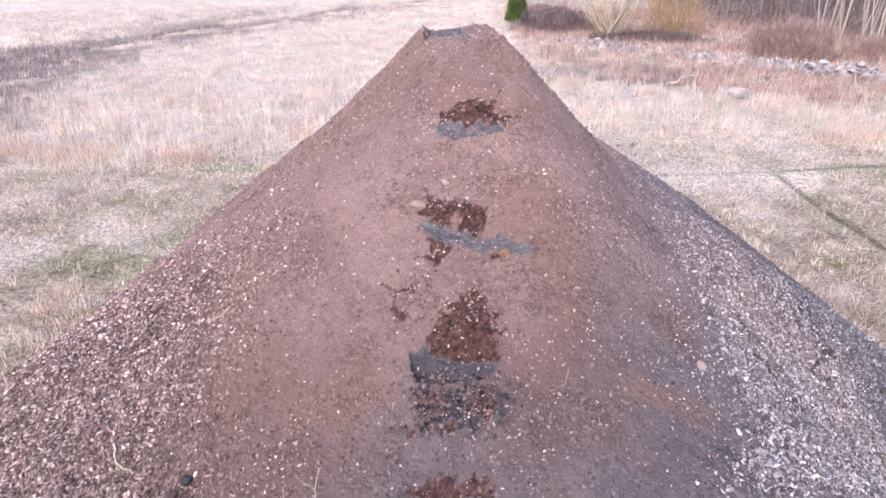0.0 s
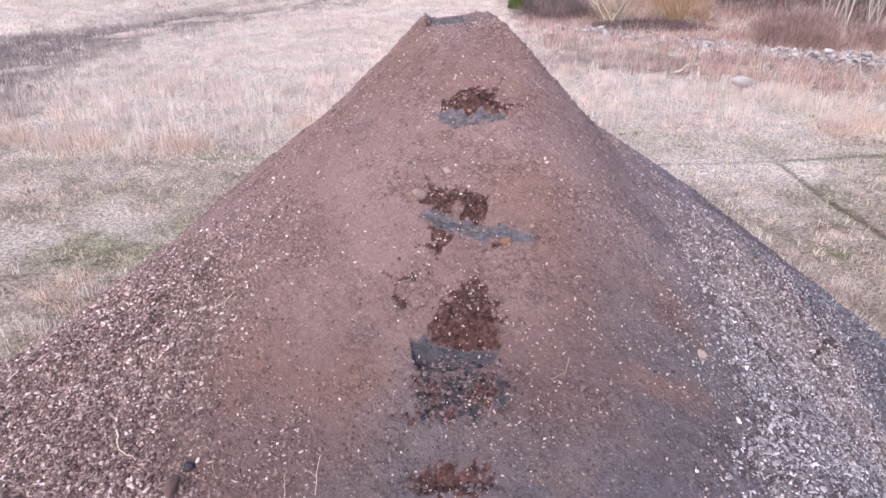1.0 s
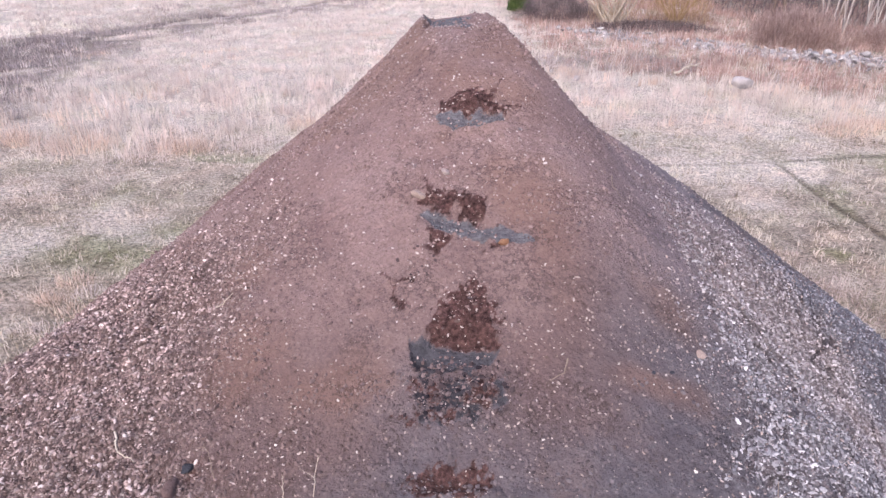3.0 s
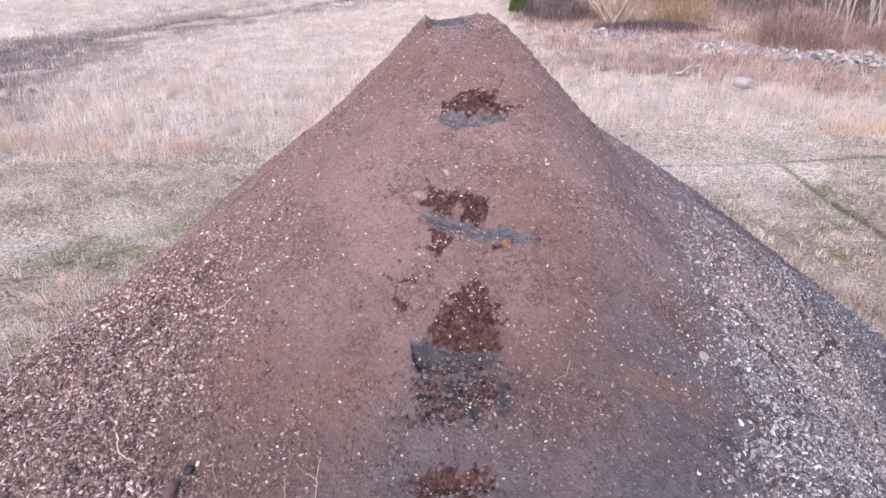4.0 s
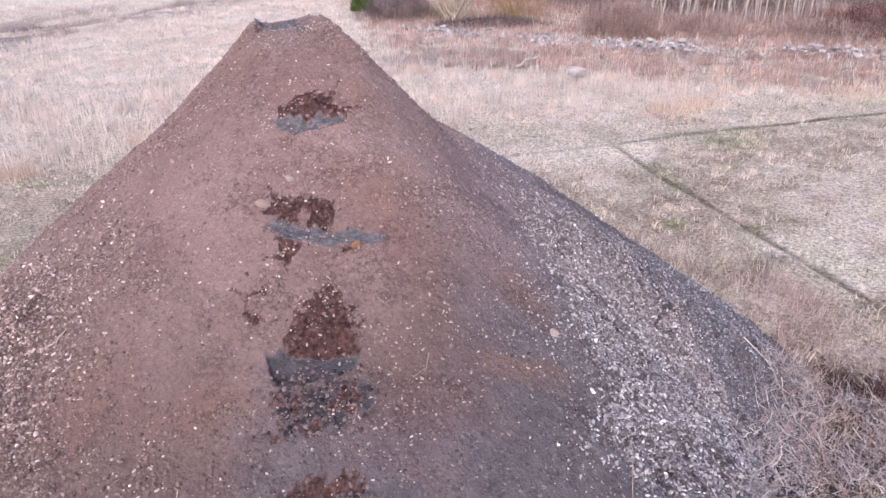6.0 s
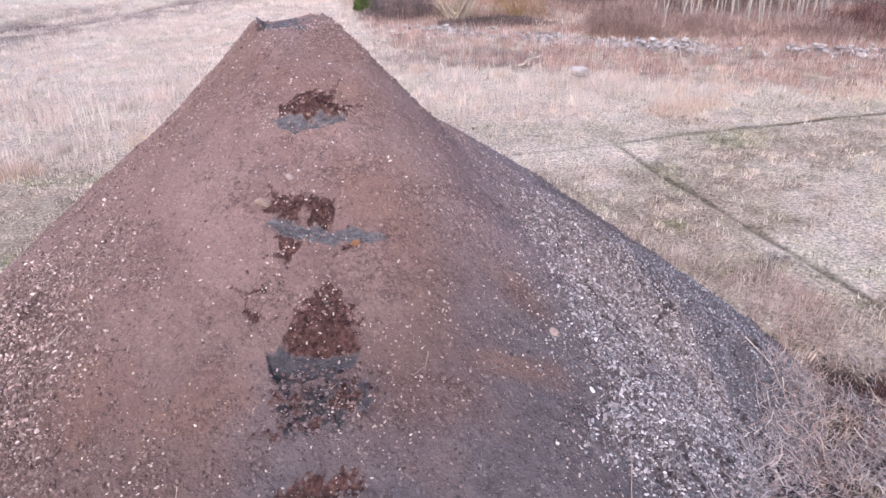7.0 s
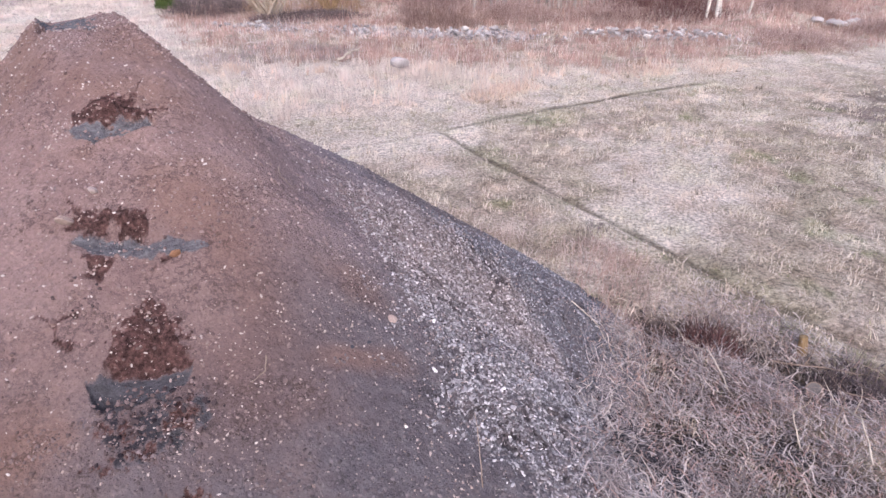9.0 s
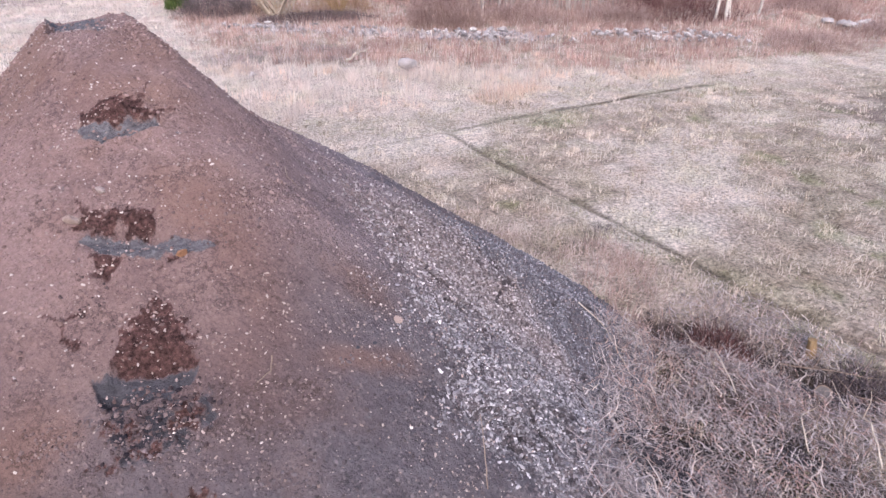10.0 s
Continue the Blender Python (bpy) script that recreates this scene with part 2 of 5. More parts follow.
def ground_material():
    m = Mat("thatch_and_soil", 1.0, 0.1)
    lighter = m.ramp(m.noise(0.5, 7, 0.7), (0.3, (0.22, 0.183, 0.145)), (0.5, (0.42, 0.350, 0.295)), (0.7, (0.60, 0.520, 0.450)))
    green = m.ramp(m.noise(0.25, 6, 0.7), (0.35, (0.20, 0.19, 0.12)), (0.65, (0.40, 0.385, 0.26)))
    c = m.mix(m.attr("green"), lighter, green)
    dark = m.ramp(m.noise(0.4, 6, 0.7), (0.35, (0.13, 0.105, 0.10)), (0.65, (0.26, 0.215, 0.205)))
    c = m.mix(m.attr("dark"), c, dark)
    pale = m.ramp(m.noise(0.6, 7, 0.75), (0.3, (0.48, 0.42, 0.365)), (0.7, (0.74, 0.67, 0.60)))
    c = m.mix(m.attr("pale"), c, pale)
    track = m.ramp(m.noise(0.12, 5), (0.35, (0.085, 0.070, 0.055)), (0.65, (0.19, 0.158, 0.115)))
    c = m.mix(m.attr("track"), c, track)
    # near-black litter: shade under the tangle is put into its colour
    shaded_litter = m.ramp(m.noise(0.04, 5, 0.7), (0.35, (0.030, 0.022, 0.022)), (0.65, (0.085, 0.062, 0.056)))
    c = m.mix(m.attr("shaded_litter"), c, shaded_litter)
    c = m.mix(1.0, c, m.ramp(m.noise(0.035, 5, 0.8), (0.36, 0.34), (0.5, 0.95), (0.64, 1.55)), "MULTIPLY")
    c = m.mix(1.0, c, m.ramp(m.noise(0.8, 5, 0.65), (0.32, (1.06, 0.98, 0.92)), (0.5, (1.01, 0.99, 0.97)), (0.68, (0.98, 0.99, 0.88))), "MULTIPLY")
    return m.colour(c).bump(m.noise(0.06, 6, 0.8), 0.05).mat


def bark_material(name, a, b, marks=None):
    m = Mat(name, 0.9, 0.2)
    c = m.ramp(m.noise(0.06, 5, 0.65, (1, 1, 0.25)), (0.35, a), (0.65, b))
    if marks:
        c = m.mix(m.ramp(m.noise(0.07, 3, 0.6, (1, 1, 4)), (0.58, 0.0), (0.64, 1.0)), c, marks)
    return m.colour(c).bump(m.noise(0.03, 4, 0.7, (1, 1, 0.3)), 0.006).mat


def stone_material():
    m = Mat("pale_field_stone", 0.85, 0.3)
    c = m.ramp(m.each(), (0.0, (0.30, 0.265, 0.26)), (0.5, (0.43, 0.39, 0.38)), (1.0, (0.56, 0.52, 0.50)))
    c = m.mix(m.ramp(m.noise(0.12, 5), (0.5, 0.0), (0.7, 0.7)), c, (0.20, 0.185, 0.165))
    c = m.mix(1.0, c, m.ramp(m.noise(0.02, 4), (0.3, 0.8), (0.7, 1.15)), "MULTIPLY")
    return m.colour(c).bump(m.noise(0.05, 5), 0.012).mat


SOIL, GRAVEL, PEBBLE, GROUND, STONE = soil_material(), gravel_material(), pebble_material(), ground_material(), stone_material()
PALE_GRAVEL = flank_gravel_material()
CLOD = clod_material("soil_clods", (0.105, 0.072, 0.067), (0.235, 0.168, 0.155), ((0.072, 0.062, 0.068), (0.185, 0.162, 0.173)))
SCREE_CLOD = clod_material("dry_soil_lumps", (0.115, 0.079, 0.073), (0.30, 0.220, 0.203))
DARK_CLOD = clod_material("dark_moist_clods", (0.022, 0.018, 0.023), (0.120, 0.086, 0.084))
STRAW = grass_material("pale_straw", (0.0, (0.44, 0.36, 0.315)), (0.3, (0.60, 0.522, 0.472)), (0.7, (0.73, 0.662, 0.608)), (1.0, (0.84, 0.77, 0.72)), dark=0.85)
SHORT = grass_material("matted_short_grass", (0.0, (0.12, 0.098, 0.072)), (0.28, (0.35, 0.30, 0.225)), (0.5, (0.67, 0.592, 0.492)), (0.78, (0.81, 0.742, 0.645)), (0.90, (0.68, 0.62, 0.51)), (1.0, (0.50, 0.49, 0.31)))
GREEN = grass_material("green_grass", (0.0, (0.16, 0.175, 0.085)), (0.6, (0.27, 0.28, 0.14)), (1.0, (0.48, 0.45, 0.30)))
FOOT_STRAW = grass_material("pinkish_dry_grass", (0.0, (0.22, 0.165, 0.15)), (0.35, (0.45, 0.355, 0.315)), (0.7, (0.66, 0.56, 0.505)), (1.0, (0.80, 0.71, 0.65)), patch=0.35, dark=0.7)
GOLD = grass_material("golden_grass", (0.0, (0.50, 0.37, 0.29)), (0.5, (0.74, 0.60, 0.495)), (1.0, (0.86, 0.745, 0.645)))
RUST = grass_material("rusty_bramble_stems", (0.0, (0.24, 0.14, 0.128)), (0.5, (0.50, 0.355, 0.31)), (1.0, (0.75, 0.60, 0.54)))
PALE_GREY_STEM = grass_material("pale_grey_stems", (0.0, (0.40, 0.345, 0.34)), (0.5, (0.62, 0.56, 0.545)), (1.0, (0.86, 0.81, 0.79)))
GREYG = grass_material("grey_dead_tussock", (0.0, (0.24, 0.195, 0.19)), (0.5, (0.42, 0.36, 0.35)), (1.0, (0.64, 0.57, 0.55)))
TANGLE = grass_material("tangled_dead_stalks", (0.0, (0.10, 0.08, 0.08)), (0.4, (0.30, 0.262, 0.258)), (0.7, (0.60, 0.55, 0.54)), (1.0, (0.84, 0.80, 0.79)), patch=0.4)
TWIG = bark_material("grey_brown_twig", (0.16, 0.115, 0.09), (0.30, 0.235, 0.19))
PALE_TWIG = bark_material("bleached_twig", (0.36, 0.30, 0.24), (0.55, 0.48, 0.40))
LOG_END = bark_material("weathered_log_end", (0.12, 0.105, 0.098), (0.19, 0.168, 0.158))
GREY_BARK = bark_material("pale_grey_bark", (0.27, 0.23, 0.21), (0.42, 0.37, 0.34))
BIRCH = bark_material("birch_bark", (0.46, 0.42, 0.38), (0.60, 0.555, 0.51), (0.07, 0.06, 0.055))
OCHRE = bark_material("ochre_stems", (0.28, 0.19, 0.09), (0.46, 0.34, 0.20))
CUTWOOD = bark_material("weathered_cut_wood", (0.19, 0.125, 0.065), (0.31, 0.22, 0.125))
NEEDLE = grass_material("green_needles", (0.0, (0.06, 0.10, 0.03)), (0.6, (0.12, 0.18, 0.055)), (1.0, (0.20, 0.26, 0.09)), patch=0.3)

# ---- the mound's form ----
CREST_Y = [-4.0, -1.5, 0.3, 1.0, 1.5, 2.0, 2.6, 3.12, 3.58, 4.0, 4.6, 6.5]
CREST_Z = [-0.4, 0.80, 0.95, 1.178, 1.440, 1.812, 2.160, 2.256, 2.215, 2.03, 1.55, 0.0]
FLANK_Y = [0.5, 1.4, 2.0, 2.6, 3.2]


def mound_base(x, y):
    x, y = np.asarray(x, float), np.asarray(y, float)
    crest = soft_line(y, CREST_Y, CREST_Z)
    axis = soft_line(y, [0.5, 2.0, 3.2], [0.017, 0.289, 0.080])
    slope = np.where(x < axis, soft_line(y, FLANK_Y, [0.586, 0.411, 0.518, 0.723, 0.873]), soft_line(y, FLANK_Y, [0.95, 0.858, 1.222, 0.857, 0.77]))
    steeper = np.where(x < axis, soft_line(y, [1.5, 3.0], [-0.031, 0.597]), soft_line(y, [1.5, 3.0], [-0.357, 1.558]))
    width = np.abs(soft_line(y, [0.5, 2.0, 3.0], [1.076, 0.667, -0.011])) + 0.02
    flat = np.where(x < axis, np.interp(y, [2.3, 3.05], [0.0, 0.175]), np.interp(y, [2.3, 2.75, 3.05], [0.0, 0.100, 0.128]))
    u = np.maximum(np.abs(x - axis) - flat, 0)
    r = np.sqrt(u * u + width * width) - width
    return crest - slope * r * (1 + steeper * np.exp(-r / 0.35)) - 0.35 * np.maximum(r - 1.25, 0) ** 2 * (x < axis)


# footholds: x, y of the ledge's front, half width, depth, and how it slants
HOLDS = [(0.100, 2.345, 0.150, 0.095, -0.10), (0.050, 1.965, 0.145, 0.10, -0.22), (0.035, 1.605, 0.150, 0.12, -0.05), (0.030, 1.295, 0.13, 0.07, 0.0)]


def hold_shape(x, y, hold):
    """How far a point lies inside a foothold's hollow, and the height of its ledge."""
    hx, hy, half, depth, slant = hold
    wob = 0.05 * (fnoise(x, y, 0.07, 31) - 0.5) + 0.02 * (fnoise(x, y, 0.02, 32) - 0.5)
    front = hy + slant * (x - hx)
    across = np.clip(1 - ((x - hx + wob) / half) ** 2, 0, 1)
    back = front + depth * np.sqrt(across) + wob
    inside = step(0.0, 0.045, back - y) * step(-0.015, 0.004, y - front + 0.4 * wob) * step(0.0, 0.2, across)
    ledge = mound_base(np.full(np.shape(x), hx), np.full(np.shape(y), hy)) - 0.024 + 0.14 * (y - front) + 0.030 * ((x - hx) / half) ** 2
    return inside, ledge


def mound_z(x, y, detail=True):
    z = mound_base(x, y)
    for hold in HOLDS:
        inside, ledge = hold_shape(x, y, hold)
        z = z + inside * (np.minimum(z, ledge) - z)
    # worn flat notch in the top, with a knob at one corner and a raised back edge
    notch = step(1.0, 0.84, np.abs(x - 0.085) / 0.180 + 0.22 * (fnoise(x, y, 0.06, 33) - 0.5)) * step(2.98, 3.10, y) * step(3.95, 3.7, y)
    z = z + notch * (np.minimum(z, 2.20 + 0.05 * (x - 0.085)) - z)
    z = z + 0.007 * np.exp(-((x + 0.10) ** 2 + (y - 3.14) ** 2) / 0.0010)
    z = z + 0.016 * np.exp(-((x - 0.16) / 0.06) ** 4 - ((y - 3.60) / 0.05) ** 2)
    # lips pushed up in front of the ledges
    for hx, hy, half, depth, slant in HOLDS:
        z = z + 0.010 * np.exp(-((y - hy - slant * (x - hx) + 0.022) / 0.014) ** 2 - ((x - hx) / half) ** 4)
    # a heel pit in the third foothold, a bank of debris under it, a rut under the second
    z = z - 0.030 * np.exp(-((x + 0.058) / 0.030) ** 2 - ((y - 1.632) / 0.032) ** 2)
    z = z + 0.025 * np.exp(-((x - 0.04) / 0.12) ** 2 - ((y - 1.53) / 0.05) ** 2)
    z = z - 0.02 * np.exp(-((x + 0.02) / 0.025) ** 2 - ((y - 1.90) / 0.05) ** 2)
    z = z - 0.03 * np.exp(-((x + 0.70) / 0.04) ** 2 - ((y - 1.43) / 0.04) ** 2)
    if detail:
        rough = scree(x, y)
        z = z + 0.05 * (fnoise(x, y, 0.5, 3, 3) - 0.5) + 0.024 * (fnoise(x, y, 0.10, 5, 4) - 0.5) + 0.008 * (fnoise(x, y, 0.03, 6, 2) - 0.5)
        z = z + rough * 0.08 * (fnoise(x, y, 0.09, 9, 4) - 0.5)
        z = z - 0.022 * fissures(x, y)
        crumb = step(0.52, 0.72, fnoise(x, y, 0.35, 10))
        z = z + crumb * 0.03 * (fnoise(x, y, 0.035, 11, 2) - 0.5)
        # fine cracks across the slope
        crack = np.abs(fnoise(x, y, 0.22, 12, 4) - 0.5)
        z = z - 0.010 * step(0.02, 0.0, crack) * step(0.5, 0.62, fnoise(x, y, 0.5, 13))
    return z


def scree(x, y):
    """Where loose gravel lies on the flanks."""
    left = step(0.42, 1.05, -x + 0.45 * (fnoise(x, y, 0.35, 21) - 0.5)) * step(2.65, 2.25, y)
    return np.clip(left + scree_right(x, y), 0, 1)


def slate_shade(x, y):
    """The outer strip of the far flank: its turned-away shade, painted as slate grey."""
    edge = np.interp(y, [1.2, 1.6, 2.1, 2.5, 2.75, 3.2], [1.80, 1.92, 2.00, 1.72, 1.36, 1.10])
    return step(-0.26, 0.22, x - edge + 0.5 * (fnoise(x, y, 0.3, 94) - 0.5) + 0.35 * (fnoise(x, y, 0.06, 97, 2) - 0.5))


def tan(x, y):
    """The crusted inner part of the same flank, tinted by the soil."""
    return step(1.75, 2.20, y + 0.5 * (fnoise(x, y, 0.3, 95) - 0.5)) * (1 - slate_shade(x, y)) * 0.65


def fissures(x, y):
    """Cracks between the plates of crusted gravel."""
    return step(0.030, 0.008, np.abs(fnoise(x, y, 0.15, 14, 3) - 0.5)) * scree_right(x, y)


def painted_lift(x, y):
    """Brightness painted into the colour: lighter up the slope, with a noisy edge."""
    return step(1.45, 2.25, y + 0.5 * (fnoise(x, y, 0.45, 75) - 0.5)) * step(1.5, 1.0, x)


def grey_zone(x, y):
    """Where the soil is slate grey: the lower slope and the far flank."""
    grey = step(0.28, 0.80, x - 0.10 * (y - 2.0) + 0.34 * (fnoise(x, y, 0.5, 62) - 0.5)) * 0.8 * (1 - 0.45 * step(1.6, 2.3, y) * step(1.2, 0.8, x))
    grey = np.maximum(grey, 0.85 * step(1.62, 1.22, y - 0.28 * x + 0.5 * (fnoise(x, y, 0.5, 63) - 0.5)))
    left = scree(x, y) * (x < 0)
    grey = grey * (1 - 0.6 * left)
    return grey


def scree_right(x, y):
    return step(0.80, 1.06, x - 0.10 * step(1.5, 1.2, y) + 0.24 * (fnoise(x, y, 0.3, 22) - 0.5) + 0.20 * (fnoise(x, y, 0.05, 98, 2) - 0.5)) * step(2.75, 2.3, y - 0.7 * np.clip(x - 1.0, 0, 1.5))


TRACK_A = [(1.2, 7.8), (3.0, 7.7), (3.9, 7.8), (5.0, 8.0), (6.3, 8.1), (7.9, 8.3), (9.5, 8.4)]
TRACK_B = [(4.0, 8.35), (3.99, 7.6), (3.98, 6.6), (4.05, 5.9), (4.12, 5.2), (4.17, 4.4), (4.23, 3.5), (4.29, 2.9), (4.5, 1.6)]
STONE_ROW = [(2.9, 18.1), (4.1, 16.9), (5.0, 16.2), (6.4, 15.3), (7.8, 14.1), (8.6, 13.6), (10.5, 12.8), (11.4, 12.1), (13.0, 11.7)]
DITCH = [(-16.0, 15.0), (-9.5, 19.0), (-5.5, 24.5), (-1.0, 31.0)]
HOLE = [(3.25, 2.95), (3.55, 2.6), (3.75, 2.1), (4.05, 1.7)]


def ground_z(x, y):
    z = 0.10 * (fnoise(x, y, 3.0, 41, 3) - 0.5) + 0.03 * (fnoise(x, y, 0.5, 42, 3) - 0.5)
    z = z - 0.035 * np.exp(-(near_line(x, y, TRACK_B) / 0.08) ** 2) - 0.015 * np.exp(-(near_line(x, y, TRACK_A) / 0.08) ** 2)
    z = z - 0.45 * np.exp(-(near_line(x, y, DITCH) / 0.9) ** 2)
    z = z - 0.16 * np.exp(-(near_line(x, y, HOLE) / 0.15) ** 2)
    z = z + 0.28 * np.exp(-((x - 16.3) / 1.5) ** 2 - ((y - 12.7) / 0.6) ** 2)
    return z


# what grows where, 0 to 1
DARK_BAND = [(-8.5, 8.0), (-8.3, 11.5), (-9.0, 14.5), (-8.6, 17.5), (-6.6, 22.0), (-3.0, 27.0)]


def is_dark(x, y):
    along, across = 0.54 * x + 0.84 * y, 0.84 * x - 0.54 * y
    streak = fnoise(along / 3.0 + 50, across, 0.7, 51)
    band = near_line(x, y, DARK_BAND)
    d = 0.95 * step(3.2, 0.8, band + 2.4 * (streak - 0.5)) * step(0.28, 0.54, streak) + step(0.8, 0.3, near_line(x, y, DITCH))
    d = d + 0.55 * step(1.0, 0.5, np.hypot((x - 3.3) / 2.3, (y - 13.9) / 1.5)) * step(0.25, 0.5, fnoise(x, y, 0.8, 57))
    d = d + 0.75 * step(1.1, 0.4, np.hypot((x - 11.6) / 3.0, (y - 5.2) / 2.0) + 0.8 * (fnoise(x, y, 0.7, 69) - 0.5))
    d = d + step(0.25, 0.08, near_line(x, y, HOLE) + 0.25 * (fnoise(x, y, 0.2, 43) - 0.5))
    return np.clip(d, 0, 1)


def is_tall(x, y):
    edge = np.where(x < 1, 8.0 + 0.05 * x, 8.75 + 0.10 * x)
    return step(-0.3, 0.6, y - edge + 1.2 * (fnoise(x, y, 1.0, 52) - 0.5))


def is_rust(x, y):
    r = step(0.0, 1.2, y - np.interp(x, [2, 5, 6.5, 8, 11, 16, 25], [13.6, 11.8, 10.4, 9.6, 9.2, 8.6, 7.5]) + 1.5 * (fnoise(x, y, 1.0, 53) - 0.5)) * step(1.6, 2.8, x)
    return r


def is_green(x, y):
    g = fnoise(x, y, 0.9, 54) ** 4 * 0.9
    g = g + 0.9 * np.exp(-np.hypot((x + 2.9) / 0.8, (y - 5.4) / 0.5) ** 2) + 0.8 * np.exp(-(near_line(x, y, TRACK_A) / 0.16) ** 2) * step(0.3, 0.6, fnoise(x, y, 0.6, 59)) + 0.5 * np.exp(-(near_line(x, y, TRACK_B) / 0.25) ** 2) * step(0.4, 0.6, fnoise(x, y, 0.5, 60)) + 0.9 * step(0.66, 0.74, fnoise(x, y, 0.55, 64))
    return np.clip(g, 0, 1) * (1 - is_tall(x, y))


def is_track(x, y):
    wob = 0.05 * (fnoise(x, y, 0.4, 55) - 0.5)
    a = step(0.075, 0.02, near_line(x, y, TRACK_A) + 1.5 * wob) * step(1.0, 2.5, x) * (0.5 + 0.45 * step(0.35, 0.6, fnoise(x, y, 0.7, 78))) * (0.35 + 0.65 * step(3.6, 4.4, x))
    return np.clip(np.maximum(a, (0.45 + 0.4 * step(0.3, 0.6, fnoise(x, y, 0.4, 79))) * step(8.1, 7.6, y) * step(0.075, 0.010, near_line(x, y, TRACK_B) + 1.6 * wob)), 0, 1)


# ---- ground ----
def axis_steps(fine_a, fine_b, fine, far):
    mid = np.arange(fine_a, fine_b, fine)
    out, gap = [fine_b], fine
    while out[-1] < far:
        gap *= 1.25
        out.append(out[-1] + gap)
    low, gap = [fine_a - fine], fine
    while low[-1] > -far:
        gap *= 1.25
        low.append(low[-1] - gap)
    return np.array(low[::-1] + list(mid) + out)


def grid_faces(nx, ny):
    i, j = np.meshgrid(np.arange(nx - 1), np.arange(ny - 1), indexing="ij")
    a = (i * ny + j).ravel()
    return np.stack([a, a + ny, a + ny + 1, a + 1], 1)


def build_ground():
    gx, gy = axis_steps(-12, 18, 0.10, 900), axis_steps(-3, 26, 0.10, 900)
    # closer rows along the two worn tracks
    gx = np.unique(np.round(np.concatenate([gx, np.arange(3.85, 4.55, 0.025)]), 3))
    gy = np.unique(np.round(np.concatenate([gy, np.arange(7.55, 8.5, 0.025)]), 3))
    x, y = [a.ravel() for a in np.meshgrid(gx, gy, indexing="ij")]
    z = ground_z(x, y) * step(80, 30, np.hypot(x, y))
    bleached = 0.8 * step(0.58, 0.70, fnoise(x, y, 0.9, 70)) * (1 - is_tall(x, y))
    pale = np.clip(bleached + step(6.5, 10, y) * (0.55 + 0.6 * fnoise(x, y, 1.5, 56)) * (1 - is_rust(x, y)) + 0.9 * np.exp(-((x - 2.9) / 0.9) ** 2 - ((y - 7.75) / 0.35) ** 2) + 0.6 * np.exp(-((x - 5.0) / 0.9) ** 2 - ((y - 4.6) / 0.5) ** 2), 0, 1)
    # painted dark under the tangle and along the hollow
    shaded_litter = np.clip(0.75 * step(0.24, 0.08, near_line(x, y, HOLE) + 0.3 * (fnoise(x, y, 0.2, 43) - 0.5)) + 0.85 * step(1.6, 1.9, x) * step(3.6, 3.1, x + 0.4 * (fnoise(x, y, 0.5, 58) - 0.5)) * step(3.3, 2.8, y) * step(0.3, 0.6, y), 0, 1)
    me = mesh_of("ground", np.stack([x, y, z], 1), grid_faces(len(gx), len(gy)), GROUND, True,
                 dict(green=is_green(x, y), dark=is_dark(x, y), pale=pale * (1 - is_dark(x, y)), track=is_track(x, y), shaded_litter=shaded_litter))
    tagged(new("ground", me), "open field of dry matted grass and bare tracks", "ground", kind="structure")


build_ground()


# ---- mound ----
def inside_of(x, y, outline):
    """Distance in plan to a closed outline, positive within it."""
    out = np.full(np.shape(x), -1.0)
    xs, ys = [p[0] for p in outline], [p[1] for p in outline]
    near = (x > min(xs) - 0.1) & (x < max(xs) + 0.1) & (y > min(ys) - 0.1) & (y < max(ys) + 0.1)
    px, py = x[near], y[near]
    odd = np.zeros(len(px), bool)
    for (ax, ay), (bx, by) in zip(outline, outline[1:] + outline[:1]):
        if ay != by:
            odd ^= ((ay > py) != (by > py)) & (px < (bx - ax) * (py - ay) / (by - ay) + ax)
    out[near] = near_line(px, py, outline + outline[:1]) * np.where(odd, 1, -1)
    return out


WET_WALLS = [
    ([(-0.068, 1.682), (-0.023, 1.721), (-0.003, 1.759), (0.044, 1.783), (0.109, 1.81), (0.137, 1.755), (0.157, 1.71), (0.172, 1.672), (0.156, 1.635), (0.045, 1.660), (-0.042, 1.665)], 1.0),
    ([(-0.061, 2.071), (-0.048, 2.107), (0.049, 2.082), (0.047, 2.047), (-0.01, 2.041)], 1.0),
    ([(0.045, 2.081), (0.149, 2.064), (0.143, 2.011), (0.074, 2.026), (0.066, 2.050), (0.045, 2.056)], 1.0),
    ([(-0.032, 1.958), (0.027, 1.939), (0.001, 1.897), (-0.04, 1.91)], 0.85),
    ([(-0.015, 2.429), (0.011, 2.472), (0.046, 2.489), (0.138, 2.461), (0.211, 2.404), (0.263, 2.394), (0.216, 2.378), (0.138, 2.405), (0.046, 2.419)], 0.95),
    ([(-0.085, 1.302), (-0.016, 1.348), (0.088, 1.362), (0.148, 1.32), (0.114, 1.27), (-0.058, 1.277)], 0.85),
]
